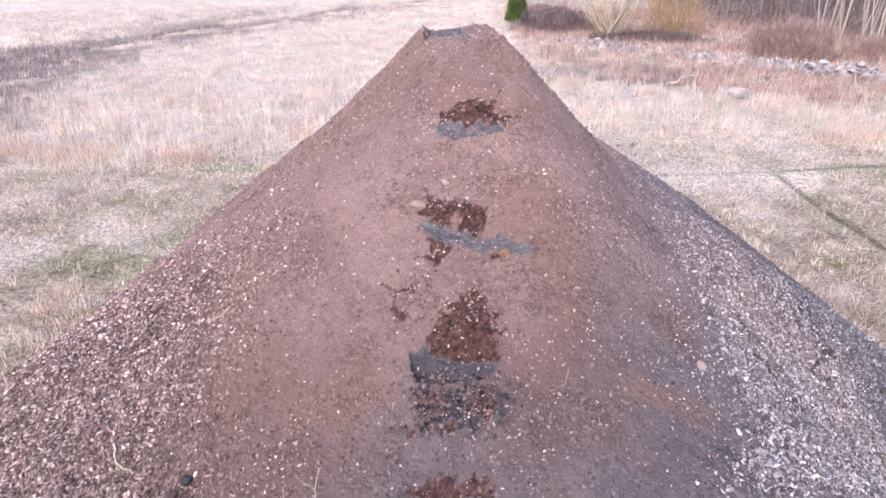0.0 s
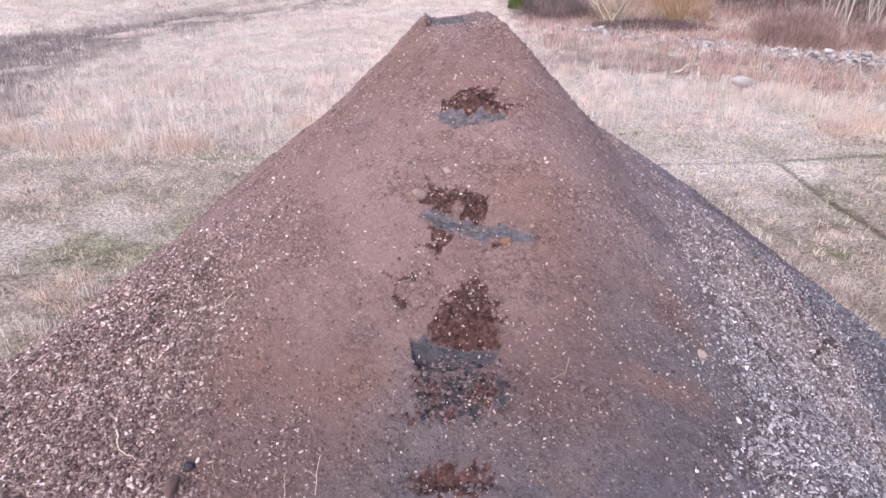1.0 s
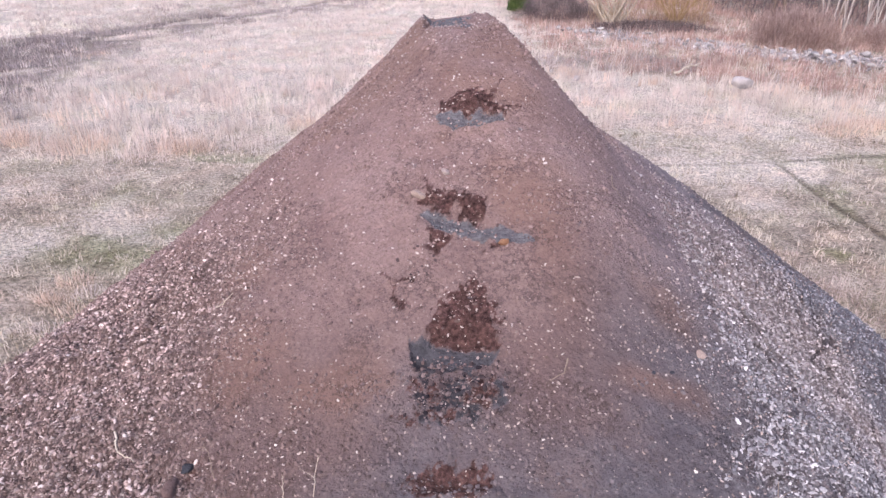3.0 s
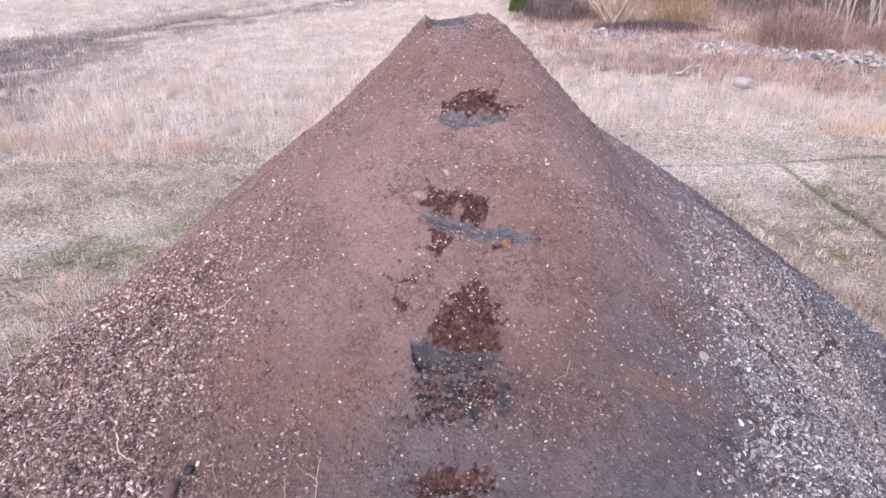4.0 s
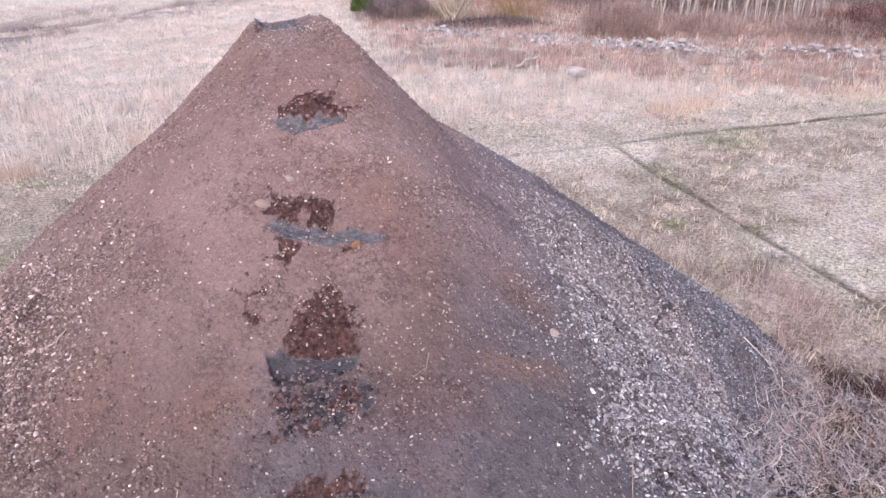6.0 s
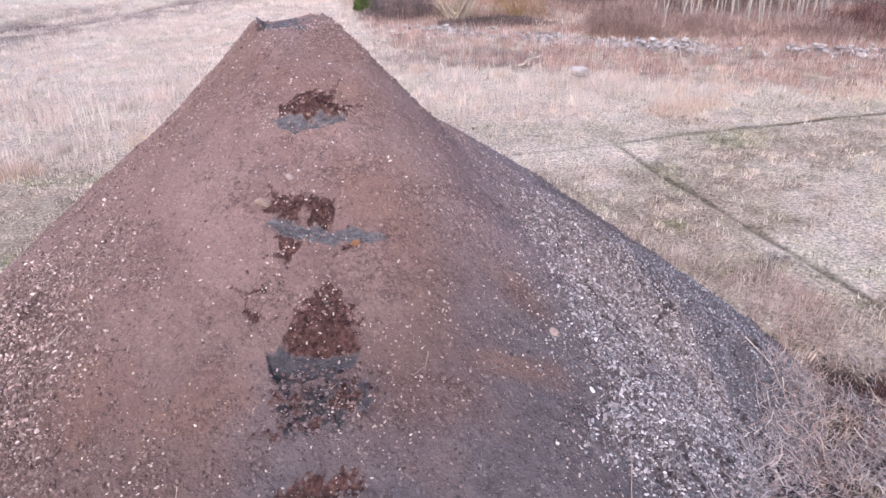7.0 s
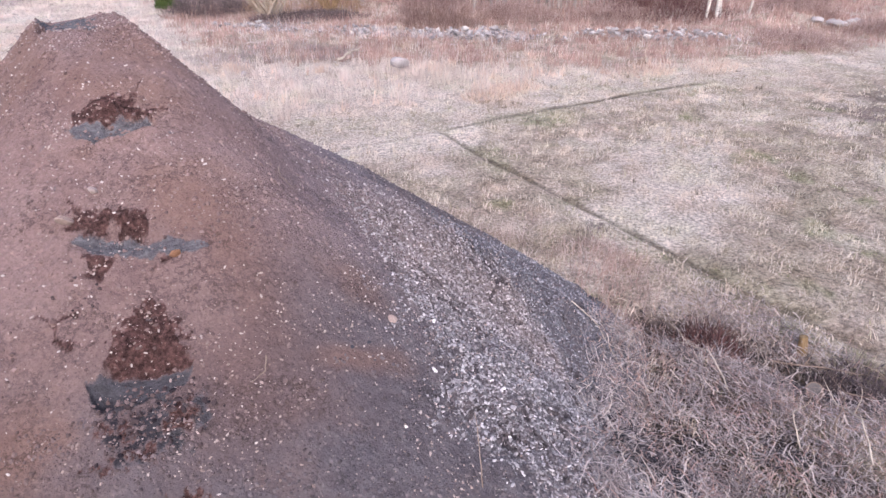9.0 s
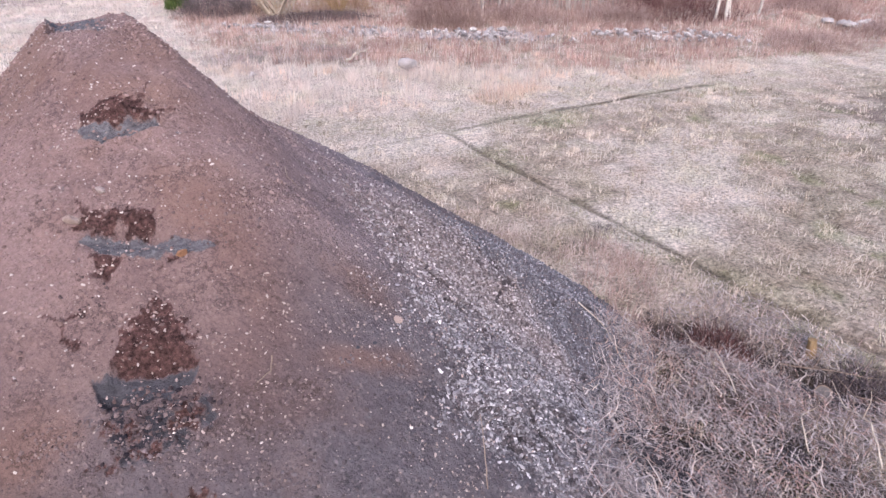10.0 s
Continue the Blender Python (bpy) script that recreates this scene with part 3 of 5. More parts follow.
SILT_LEDGES = [
    ([(-0.101, 1.673), (-0.069, 1.589), (0.012, 1.569), (0.094, 1.57), (0.168, 1.634), (0.094, 1.655), (0.011, 1.68), (-0.042, 1.682)], 1.0, 0.55),
    ([(-0.078, 2.041), (-0.031, 1.997), (0.044, 1.938), (0.132, 1.91), (0.282, 1.91), (0.222, 1.95), (0.136, 1.991), (0.046, 2.047), (-0.029, 2.051)], 1.0, 0.0),
    ([(-0.052, 2.442), (-0.019, 2.388), (0.124, 2.315), (0.233, 2.356), (0.216, 2.383), (0.138, 2.406), (0.046, 2.42)], 1.0, 0.0),
]
CRACKS = [
    [(-0.188, 1.879), (-0.147, 1.838), (-0.148, 1.795), (-0.117, 1.762)],
    [(-0.155, 1.835), (-0.091, 1.84)],
    [(0.163, 2.425), (0.186, 2.489), (0.218, 2.536)],
    [(-0.065, 2.17), (-0.044, 2.098)],
    [(0.06, 2.036), (0.115, 2.001)],
    [(0.128, 1.891), (0.199, 1.913)],
    [(-0.135, 1.483), (-0.087, 1.458), (-0.041, 1.446)],
]
DEBRIS = [(-0.104, 1.587), (-0.077, 1.46), (0.028, 1.427), (0.112, 1.449), (0.177, 1.519), (0.147, 1.572)]


def build_mound():
    gx = np.concatenate([np.arange(-5.2, -2.2, 0.06), np.arange(-2.2, -0.2, 0.014), np.arange(-0.2, 0.34, 0.007), np.arange(0.34, 2.6, 0.014), np.arange(2.6, 4.6, 0.06)])
    gy = np.concatenate([np.arange(-4.5, 0.9, 0.06), np.arange(0.9, 1.22, 0.014), np.arange(1.22, 2.55, 0.007), np.arange(2.55, 3.9, 0.014), np.arange(3.9, 7.0, 0.06)])
    x, y = [a.ravel() for a in np.meshgrid(gx, gy, indexing="ij")]
    z = mound_z(x, y)
    floor = ground_z(x, y)
    wet_and_shade, silt, damp_and_shade = np.zeros_like(x), np.zeros_like(x), np.zeros_like(x)
    fine = fnoise(x, y, 0.035, 61, 4) - 0.5
    coarse = fnoise(x, y, 0.10, 68, 3) - 0.5
    finest = fnoise(x, y, 0.015, 67, 2) - 0.5
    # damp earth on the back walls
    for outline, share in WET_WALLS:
        wet_and_shade = np.maximum(wet_and_shade, share * step(-0.018, 0.006, inside_of(x, y, outline) + 0.045 * fine + 0.060 * finest + 0.03 * coarse))
    # grey silt trodden along the ledges, dark with water in the third
    for outline, share, water in SILT_LEDGES:
        mask = step(-0.008, 0.006, inside_of(x, y, outline) + 0.034 * fine + 0.012 * coarse)
        silt = np.maximum(silt, share * mask)
        damp_and_shade = np.maximum(damp_and_shade, water * mask)
    # short cracks in the crust, drawn only as dark lines: their shade put into the colour
    for line in CRACKS:
        wet_and_shade = np.maximum(wet_and_shade, 0.75 * step(0.010, 0.003, near_line(x, y, line) + 0.022 * finest + 0.02 * fine))
    lumpy = step(0.42, 0.58, fnoise(0.8 * x + 0.6 * y, 0.8 * y - 0.6 * x, 0.032, 76))
    spill = step(-0.03, 0.03, inside_of(x, y, DEBRIS) + 0.10 * fine)
    silt = np.maximum(silt, 0.9 * lumpy * spill)
    wet_and_shade = np.maximum(wet_and_shade, 0.85 * spill * (1 - lumpy))
    damp_and_shade = np.maximum(damp_and_shade, spill * (0.65 + 0.35 * step(0.10, -0.02, x)))
    # shade painted into the heel pit and along the ledge's lip
    damp_and_shade = np.maximum(damp_and_shade, np.exp(-((x + 0.060) / 0.035) ** 2 - ((y - 1.620) / 0.035) ** 2))
    damp_and_shade = np.maximum(damp_and_shade, np.exp(-(near_line(x, y, [(-0.100, 1.668), (-0.068, 1.596), (-0.010, 1.577), (0.060, 1.573)]) / 0.010) ** 2))
    wet_and_shade = wet_and_shade * (1 - 0.9 * silt)
    # hole beside the mud lump: its inner shade painted dark
    wet_and_shade = np.maximum(wet_and_shade, 0.8 * step(0.2, 0.7, np.exp(-((x + 0.70) / 0.03) ** 2 - ((y - 1.435) / 0.035) ** 2) + fine))
    silt = np.maximum(silt, 0.95 * step(0.25, 0.6, np.exp(-((x - 0.01) / 0.11) ** 4 - ((y - 3.36) / 0.17) ** 6) + 1.2 * fine))
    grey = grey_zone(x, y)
    lighter = painted_lift(x, y)
    rust = 0.6 * step(1.0, 0.2, np.hypot((x - 0.65) / 0.22, (y - 1.60) / 0.07) + 0.8 * (fnoise(x, y, 0.12, 64) - 0.5))
    rust = np.maximum(rust, 0.5 * step(1.0, 0.1, np.hypot((x - 0.72) / 0.14, (y - 1.85) / 0.16) + 0.8 * (fnoise(x, y, 0.12, 66) - 0.5)))
    rust = np.maximum(rust, 0.5 * step(0.52, 0.68, fnoise(x, y, 0.35, 65)) * step(0.5, 0.3, x))
    keep = z > floor - 0.12
    faces = grid_faces(len(gx), len(gy))
    faces = faces[keep[faces].any(1)]
    used = np.unique(faces)
    back = np.zeros(len(x), int)
    back[used] = np.arange(len(used))
    z = np.maximum(z, floor - 0.2)
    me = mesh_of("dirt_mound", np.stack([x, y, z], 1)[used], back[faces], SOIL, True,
                 dict(tan=tan(x, y)[used], slate_shade=slate_shade(x, y)[used], fissure=fissures(x, y)[used], damp_and_shade=damp_and_shade[used], scree=scree(x, y)[used], wet_and_shade=wet_and_shade[used], silt=silt[used], grey=grey[used], rust=rust[used], lighter=lighter[used]))
    return tagged(new("dirt_mound", me), "steep red-brown soil mound with footholds kicked into its slope", "mound")


mound = build_mound()


def surface(x, y):
    return np.maximum(mound_z(x, y), ground_z(x, y))


def lumps(x, y, z, size, flat=0.6, seed=1, sink=0.2, long=1.5):
    """Irregular stones as one set of arrays: a jittered icosahedron each."""
    r = np.random.default_rng(seed)
    bm = bmesh.new()
    bmesh.ops.create_icosphere(bm, subdivisions=1, radius=1.0)
    v = np.array([p.co[:] for p in bm.verts])
    f = np.array([[p.index for p in q.verts] for q in bm.faces])
    bm.free()
    n, k = len(x), len(v)
    shape = v[None] * (1 + 0.75 * (r.random((n, k, 1)) - 0.5))
    shape = shape * np.stack([1 + (long - 1) * r.random(n), np.ones(n), flat + 0.3 * r.random(n)], 1)[:, None, :]
    a, b, c = r.random(n) * 6.283, r.normal(0, 0.5, n), r.normal(0, 0.5, n)
    ca, sa, cb, sb, cc, sc = np.cos(a), np.sin(a), np.cos(b), np.sin(b), np.cos(c), np.sin(c)
    X, Y, Z = shape[..., 0], shape[..., 1], shape[..., 2]
    Y, Z = Y * cb[:, None] - Z * sb[:, None], Y * sb[:, None] + Z * cb[:, None]
    X, Z = X * cc[:, None] + Z * sc[:, None], -X * sc[:, None] + Z * cc[:, None]
    X, Y = X * ca[:, None] - Y * sa[:, None], X * sa[:, None] + Y * ca[:, None]
    s = np.asarray(size)[:, None]
    verts = np.stack([X * s + np.asarray(x)[:, None], Y * s + np.asarray(y)[:, None], Z * s + (np.asarray(z) + np.asarray(size) * (flat * 0.5 - sink))[:, None]], -1)
    return verts.reshape(-1, 3), (f[None] + (np.arange(n) * k)[:, None, None]).reshape(-1, 3)


def scatter(n, ax, bx, ay, by, density, seed):
    r = np.random.default_rng(seed)
    x, y = r.uniform(ax, bx, n), r.uniform(ay, by, n)
    keep = r.random(n) < density(x, y)
    return x[keep], y[keep], r


def on_mound(x, y):
    return (mound_base(x, y) > 0.02).astype(float)


def spread(name, n, seed, density, least, most, power, flat, long, material, label):
    x, y, r = scatter(n, -2.7, 2.9, 0.7, 3.75, lambda x, y: density(x, y) * on_mound(x, y), seed)
    size = least + (most - least) * r.random(len(x)) ** power
    v, f = lumps(x, y, mound_z(x, y), size, flat, seed + 1, 0.10, long)
    each = len(v) // max(len(x), 1)
    zones = dict(tan=np.repeat(tan(x, y), each), slate_shade=np.repeat(slate_shade(x, y), each)) if material is PALE_GRAVEL else dict(grey=np.repeat(grey_zone(x, y), each), lighter=np.repeat(painted_lift(x, y), each)) if material in (CLOD, GRAVEL) else None
    tagged(part(name, mesh_of(name, v, f, material, False, zones), mound, label), kind="stuff")


def debris(x, y):
    d = 0.9 * np.exp(-((x - 0.045) / 0.13) ** 4 - ((y - 1.525) / 0.065) ** 4) * (0.4 + 0.6 * step(0.3, 0.6, fnoise(x, y, 0.06, 76)))
    d = d + 0.15 * np.exp(-((x + 0.09) / 0.07) ** 2 - ((y - 1.88) / 0.04) ** 2)
    return np.clip(d, 0, 1)


def cracked(x, y):
    """Broken crust of soil lumps above and below the footholds."""
    d = 0.0
    for cx, cy, rx, ry in ((0.06, 2.13, 0.13, 0.05), (0.13, 2.50, 0.08, 0.03), (0.12, 2.29, 0.09, 0.04), (0.05, 1.77, 0.10, 0.03), (0.06, 1.35, 0.12, 0.04), (-0.08, 1.88, 0.07, 0.05), (0.16, 1.90, 0.05, 0.02)):
        d = d + 0.5 * np.exp(-((x - cx) / rx) ** 2 - ((y - cy) / ry) ** 2)
    return np.clip(d, 0, 1) * step(0.35, 0.6, fnoise(x, y, 0.05, 77))


def spots(x, y):
    """Where pale crumbs lie thick: above and beside the footholds, and low on the slope."""
    d = 0.0
    for cx, cy, cr in ((0.04, 2.155, 0.09), (-0.10, 1.87, 0.05), (0.27, 1.33, 0.05), (-0.70, 2.02, 0.07), (0.10, 1.46, 0.10), (-0.05, 2.42, 0.05), (0.20, 2.52, 0.04), (0.50, 2.10, 0.10), (0.19, 1.67, 0.05)):
        d = d + np.exp(-((x - cx) / cr) ** 2 - ((y - cy) / (cr * 0.7)) ** 2)
    return np.clip(d, 0, 1)


def build_gravel():
    spread("gravel", 270000, 5, lambda x, y: (scree(x, y) - scree_right(x, y)) ** 1.2 * (0.4 + 0.5 * fnoise(x, y, 0.3, 71)), 0.0016, 0.0066, 2.2, 0.5, 2.4, GRAVEL, "loose brown and grey gravel on the flank")
    spread("pale_gravel", 330000, 15, lambda x, y: scree_right(x, y) ** 1.2 * (0.45 + 0.55 * step(0.3, 0.6, fnoise(x, y, 0.16, 74))) * (1 - 0.92 * fissures(x, y)), 0.0017, 0.0068, 2.2, 0.5, 2.3, PALE_GRAVEL, "loose tan and silver gravel on the flank, outer strip painted in shade")
    spread("grit", 120000, 8, lambda x, y: 0.11 + 0.45 * step(0.5, 0.72, fnoise(x, y, 0.25, 72)) + 0.6 * spots(x, y), 0.0010, 0.0044, 2.5, 0.6, 1.9, PEBBLE, "pale grit scattered over the soil")
    spread("crumbled_soil", 130000, 11, lambda x, y: 0.16 + 0.6 * step(0.48, 0.70, fnoise(x, y, 0.28, 73)) + cracked(x, y) + 0.3 * step(1.7, 1.4, y), 0.0016, 0.0068, 2.6, 0.8, 1.6, CLOD, "crumbled red-brown soil")
    spread("lumpy_soil", 60000, 35, lambda x, y: (scree(x, y) - scree_right(x, y)) ** 0.8 * 0.6, 0.0022, 0.0070, 2.0, 0.6, 2.2, SCREE_CLOD, "red-brown soil lumps among the gravel")
    spread("moist_soil", 230000, 25, lambda x, y: debris(x, y), 0.0015, 0.0085, 2.2, 0.65, 1.7, DARK_CLOD, "dark moist soil crumbs under the footholds")


build_gravel()


# ---- grasses ----
def blades(x, y, z, tall, wide, lean, seed, segs=2, curl=0.5, heading=None, loose=0.6, wander=0.35):
    """Tapered grass blades as arrays, each its own island."""
    r = np.random.default_rng(seed)
    n = len(x)
    way = r.random(n) * 6.283 if heading is None else heading + r.normal(0, loose, n)
    face = r.random(n) * 6.283
    lean = np.abs(r.normal(0, 1, n)) * lean
    rows = []
    px, py, pz = np.array(x, float), np.array(y, float), np.array(z, float)
    wx, wy = np.cos(face), np.sin(face)
    for k in range(segs + 1):
        w = wide * (1 - k / segs) ** 0.6 * 0.5
        if k < segs:
            rows += [np.stack([px - wx * w, py - wy * w, pz], -1), np.stack([px + wx * w, py + wy * w, pz], -1)]
            a = np.clip(lean * (1 + curl * 2 * k), 0, 1.75)
            seg = tall / segs
            px, py, pz = px + np.cos(way) * np.sin(a) * seg, py + np.sin(way) * np.sin(a) * seg, pz + np.maximum(np.cos(a), -0.15) * seg
            way = way + r.normal(0, wander, n)
        else:
            rows.append(np.stack([px, py, pz], -1))
    v = np.stack(rows, 1)
    k = v.shape[1]
    tris = []
    for s in range(segs - 1):
        b = 2 * s
        tris += [(b, b + 1, b + 3), (b, b + 3, b + 2)]
    tris.append((k - 3, k - 2, k - 1))
    f = np.array(tris)[None] + (np.arange(n) * k)[:, None, None]
    return v.reshape(-1, 3), f.reshape(-1, 3)


def off_mound(x, y):
    return (mound_base(x, y) < 0.05) * (1 - 0.9 * np.exp(-(near_line(x, y, HOLE) / 0.2) ** 2))


def wedge(n, seed, near, far, left, right, power=1.0):
    """Random points over the field round the foot of the camera's stand, by bearing and distance."""
    r = np.random.default_rng(seed)
    a = r.uniform(radians(left), radians(right), n)
    d = near + (far - near) * r.random(n) ** power
    return np.sin(a) * d, np.cos(a) * d, r


def blade_mesh(name, v, f, material, n, seed, tone=None, share=0.6):
    """The mesh of n blades, with a tone for each, in part its clump's own."""
    t = np.random.default_rng(seed).random(n)
    if tone is not None:
        t = share * tone + (1 - share) * t
    return mesh_of(name, v, f, material, False, dict(tone=np.repeat(t, len(v) // n)))


def grass(name, n, seed, near, far, left, right, density, tall, wide, lean, material, label, segs=2, power=1.0, curl=0.5, clump=0.06, each=22):
    r = np.random.default_rng(seed)
    cx, cy, _ = wedge(n // each, seed + 3, near, far, left, right, power)
    keep = r.random(len(cx)) < density(cx, cy)
    cx, cy = cx[keep], cy[keep]
    m = len(cx)
    tone, way, high = np.clip(0.5 + 0.28 * r.normal(size=m), 0, 1), r.random(m) * 6.283, 0.55 + 0.7 * r.random(m)
    pick = np.repeat(np.arange(m), each)
    size = clump * np.maximum(1, np.hypot(cx, cy) / 12)[pick]
    x, y = cx[pick] + r.normal(size=m * each) * size, cy[pick] + r.normal(size=m * each) * size
    keep = (r.random(len(x)) < off_mound(x, y) * (1 - 0.85 * is_track(x, y)))
    x, y, pick = x[keep], y[keep], pick[keep]
    h = tall * (1 - 0.5 * step(11.5, 15.0, np.hypot(x, y))) * (0.5 + 0.7 * r.random(len(x))) * high[pick] * (0.7 + 0.6 * fnoise(x, y, 0.9, seed + 5))
    w = wide * np.maximum(1, np.hypot(x, y) / 7)
    v, f = blades(x, y, ground_z(x, y) - 0.01, h, w, lean, seed + 1, segs, curl, way[pick], 0.9)
    tagged(new(name, blade_mesh(name, v, f, material, len(x), seed + 2, tone[pick], 0.65)), label, "grass", kind="stuff")


def by_track(x, y):
    """Growth is thin along the worn tracks."""
    return (1 - 0.9 * np.exp(-(near_line(x, y, TRACK_A) / 0.15) ** 2) * step(1.5, 3.0, x)) * (1 - 0.85 * np.exp(-(near_line(x, y, TRACK_B) / 0.12) ** 2))


def dens_short(x, y):
    return (1 - is_tall(x, y)) * (1 - is_dark(x, y) * 0.6) * (0.4 + 0.6 * fnoise(x, y, 0.3, 81)) * by_track(x, y)


def dens_tall(x, y):
    return is_tall(x, y) * (1 - is_rust(x, y)) * (1 - 0.97 * is_dark(x, y)) * (0.3 + 0.7 * step(0.3, 0.7, fnoise(x, y, 0.6, 82)))


def build_grasses():
    grass("short_grass", 300000, 101, 2.2, 17, -48, 72, dens_short, 0.080, 0.0095, 1.2, SHORT, "short matted dry grass with green shoots", 2, 0.75, 0.4, 0.032, 14)
    grass("green_grass", 60000, 111, 2.2, 13, -48, 72, lambda x, y: is_green(x, y) ** 1.3, 0.05, 0.006, 0.9, GREEN, "low green grass along the tracks", 2, 0.8, 0.5, 0.04, 14)
    grass("rough_grass", 80000, 115, 3.0, 9, 18, 62, lambda x, y: np.exp(-((mound_base(x, y) + 0.55) / 0.45) ** 2) * (1 - is_tall(x, y)) * step(0.25, 0.55, near_line(x, y, TRACK_B)) * step(2.3, 2.9, y) * step(0.3, 0.55, fnoise(x, y, 0.25, 96)), 0.13, 0.0065, 0.9, FOOT_STRAW, "rough pinkish dry grass along the mound's foot", 3, 0.8, 0.5, 0.05, 16)
    grass("straw_grass", 330000, 121, 6.5, 28, -46, 70, dens_tall, 0.22, 0.0062, 0.28, STRAW, "tall pale dry straw grass", 2, 0.85, 0.5, 0.040, 12)
    grass("golden_grass", 60000, 131, 6.5, 18, -46, 70, lambda x, y: is_tall(x, y) * np.maximum(step(0.58, 0.7, fnoise(x, y, 0.9, 83)) * (0.45 + 0.55 * step(0, 3, x)), 0.75 * step(4.5, 6.5, x) * (1 - is_rust(x, y))) * (1 - is_dark(x, y)), 0.24, 0.0065, 0.3, GOLD, "tufts of golden dry grass", 2, 0.8, 0.5, 0.06, 14)
    grass("rusty_stems", 150000, 141, 9.0, 27, -2, 72, lambda x, y: is_rust(x, y) * (1 - 0.5 * is_dark(x, y)) * (0.35 + 0.65 * step(0.35, 0.65, fnoise(x, y, 0.9, 84))), 0.36, 0.0062, 0.36, RUST, "thicket of rusty bramble stems and dead grass", 2, 0.85, 0.5, 0.06, 14)
    grass("grey_tussock", 80000, 151, 9.0, 26, -46, 40, lambda x, y: is_dark(x, y) * (1 + step(1.5, 2.0, x) * step(11, 12.5, y)), 0.34, 0.0065, 0.40, GREYG, "dark grey dead tussock grass", 2, 0.8, 0.5, 0.09, 20)
    grass("pale_seed_stems", 30000, 165, 12.0, 21, 8, 36, lambda x, y: np.exp(-(near_line(x, y, STONE_ROW[:6]) / 0.55) ** 2), 0.30, 0.006, 0.35, PALE_GREY_STEM, "pale grey dead stems among the rubble", 2, 0.9, 0.5, 0.05, 10)
    grass("pale_stems", 16000, 161, 8.0, 24, -2, 72, lambda x, y: is_rust(x, y) * 0.8, 0.40, 0.0055, 0.25, STRAW, "scattered pale tall stems", 2, 0.85, 0.5, 0.04, 5)


build_grasses()


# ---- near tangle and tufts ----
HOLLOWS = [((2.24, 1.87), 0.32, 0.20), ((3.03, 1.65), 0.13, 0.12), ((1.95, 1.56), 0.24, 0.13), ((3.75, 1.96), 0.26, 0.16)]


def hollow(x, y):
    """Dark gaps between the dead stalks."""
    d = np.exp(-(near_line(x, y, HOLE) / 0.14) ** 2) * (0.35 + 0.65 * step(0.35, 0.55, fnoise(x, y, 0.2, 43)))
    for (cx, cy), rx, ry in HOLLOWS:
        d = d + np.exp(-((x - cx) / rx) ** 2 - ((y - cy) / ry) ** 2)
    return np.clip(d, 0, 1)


def toe_edge(x, y):
    """How far the dead growth has crept past the foot of the gravel."""
    line = [(2.80, 3.00), (2.36, 2.49), (2.15, 2.25), (1.58, 1.56), (1.36, 1.26), (0.8, 0.55)]
    return step(-0.10, 0.12, (x - np.interp(y, [p[1] for p in line][::-1], [p[0] for p in line][::-1])) + 0.35 * (fnoise(x, y, 0.2, 86) - 0.5))


def lying_stalks(x, y, z, long, wide, seed, segs=6, rise=0.35, wander=0.45, way=None):
    """Bent stalks that lie over one another: narrow ribbons along wandering lines."""
    r = np.random.default_rng(seed)
    n = len(x)
    turn = r.random(n) * 6.283 if way is None else way + r.normal(0, 0.7, n)
    up = r.normal(0, rise, n)
    p = np.stack([x, y, z], 1).astype(float)
    rows = []
    for k in range(segs + 1):
        w = wide * (1 - 0.8 * k / segs) * 0.5
        side = np.stack([-np.sin(turn), np.cos(turn), 0.5 * np.sin(3 * turn)], 1) * w[:, None]
        rows += [p - side, p + side]
        p = p + np.stack([np.cos(turn) * np.cos(up), np.sin(turn) * np.cos(up), np.sin(up)], 1) * (long / segs)[:, None]
        p[:, 2] = np.maximum(p[:, 2], surface(p[:, 0], p[:, 1]) + 0.004)
        turn = turn + r.normal(0, wander, n)
        up = 0.8 * up + r.normal(-0.05, rise * 0.6, n)
    v = np.stack(rows, 1)
    q = np.array([(2 * s, 2 * s + 1, 2 * s + 3, 2 * s + 2) for s in range(segs)])
    return v.reshape(-1, 3), (q[None] + (np.arange(n) * 2 * (segs + 1))[:, None, None]).reshape(-1, 4)


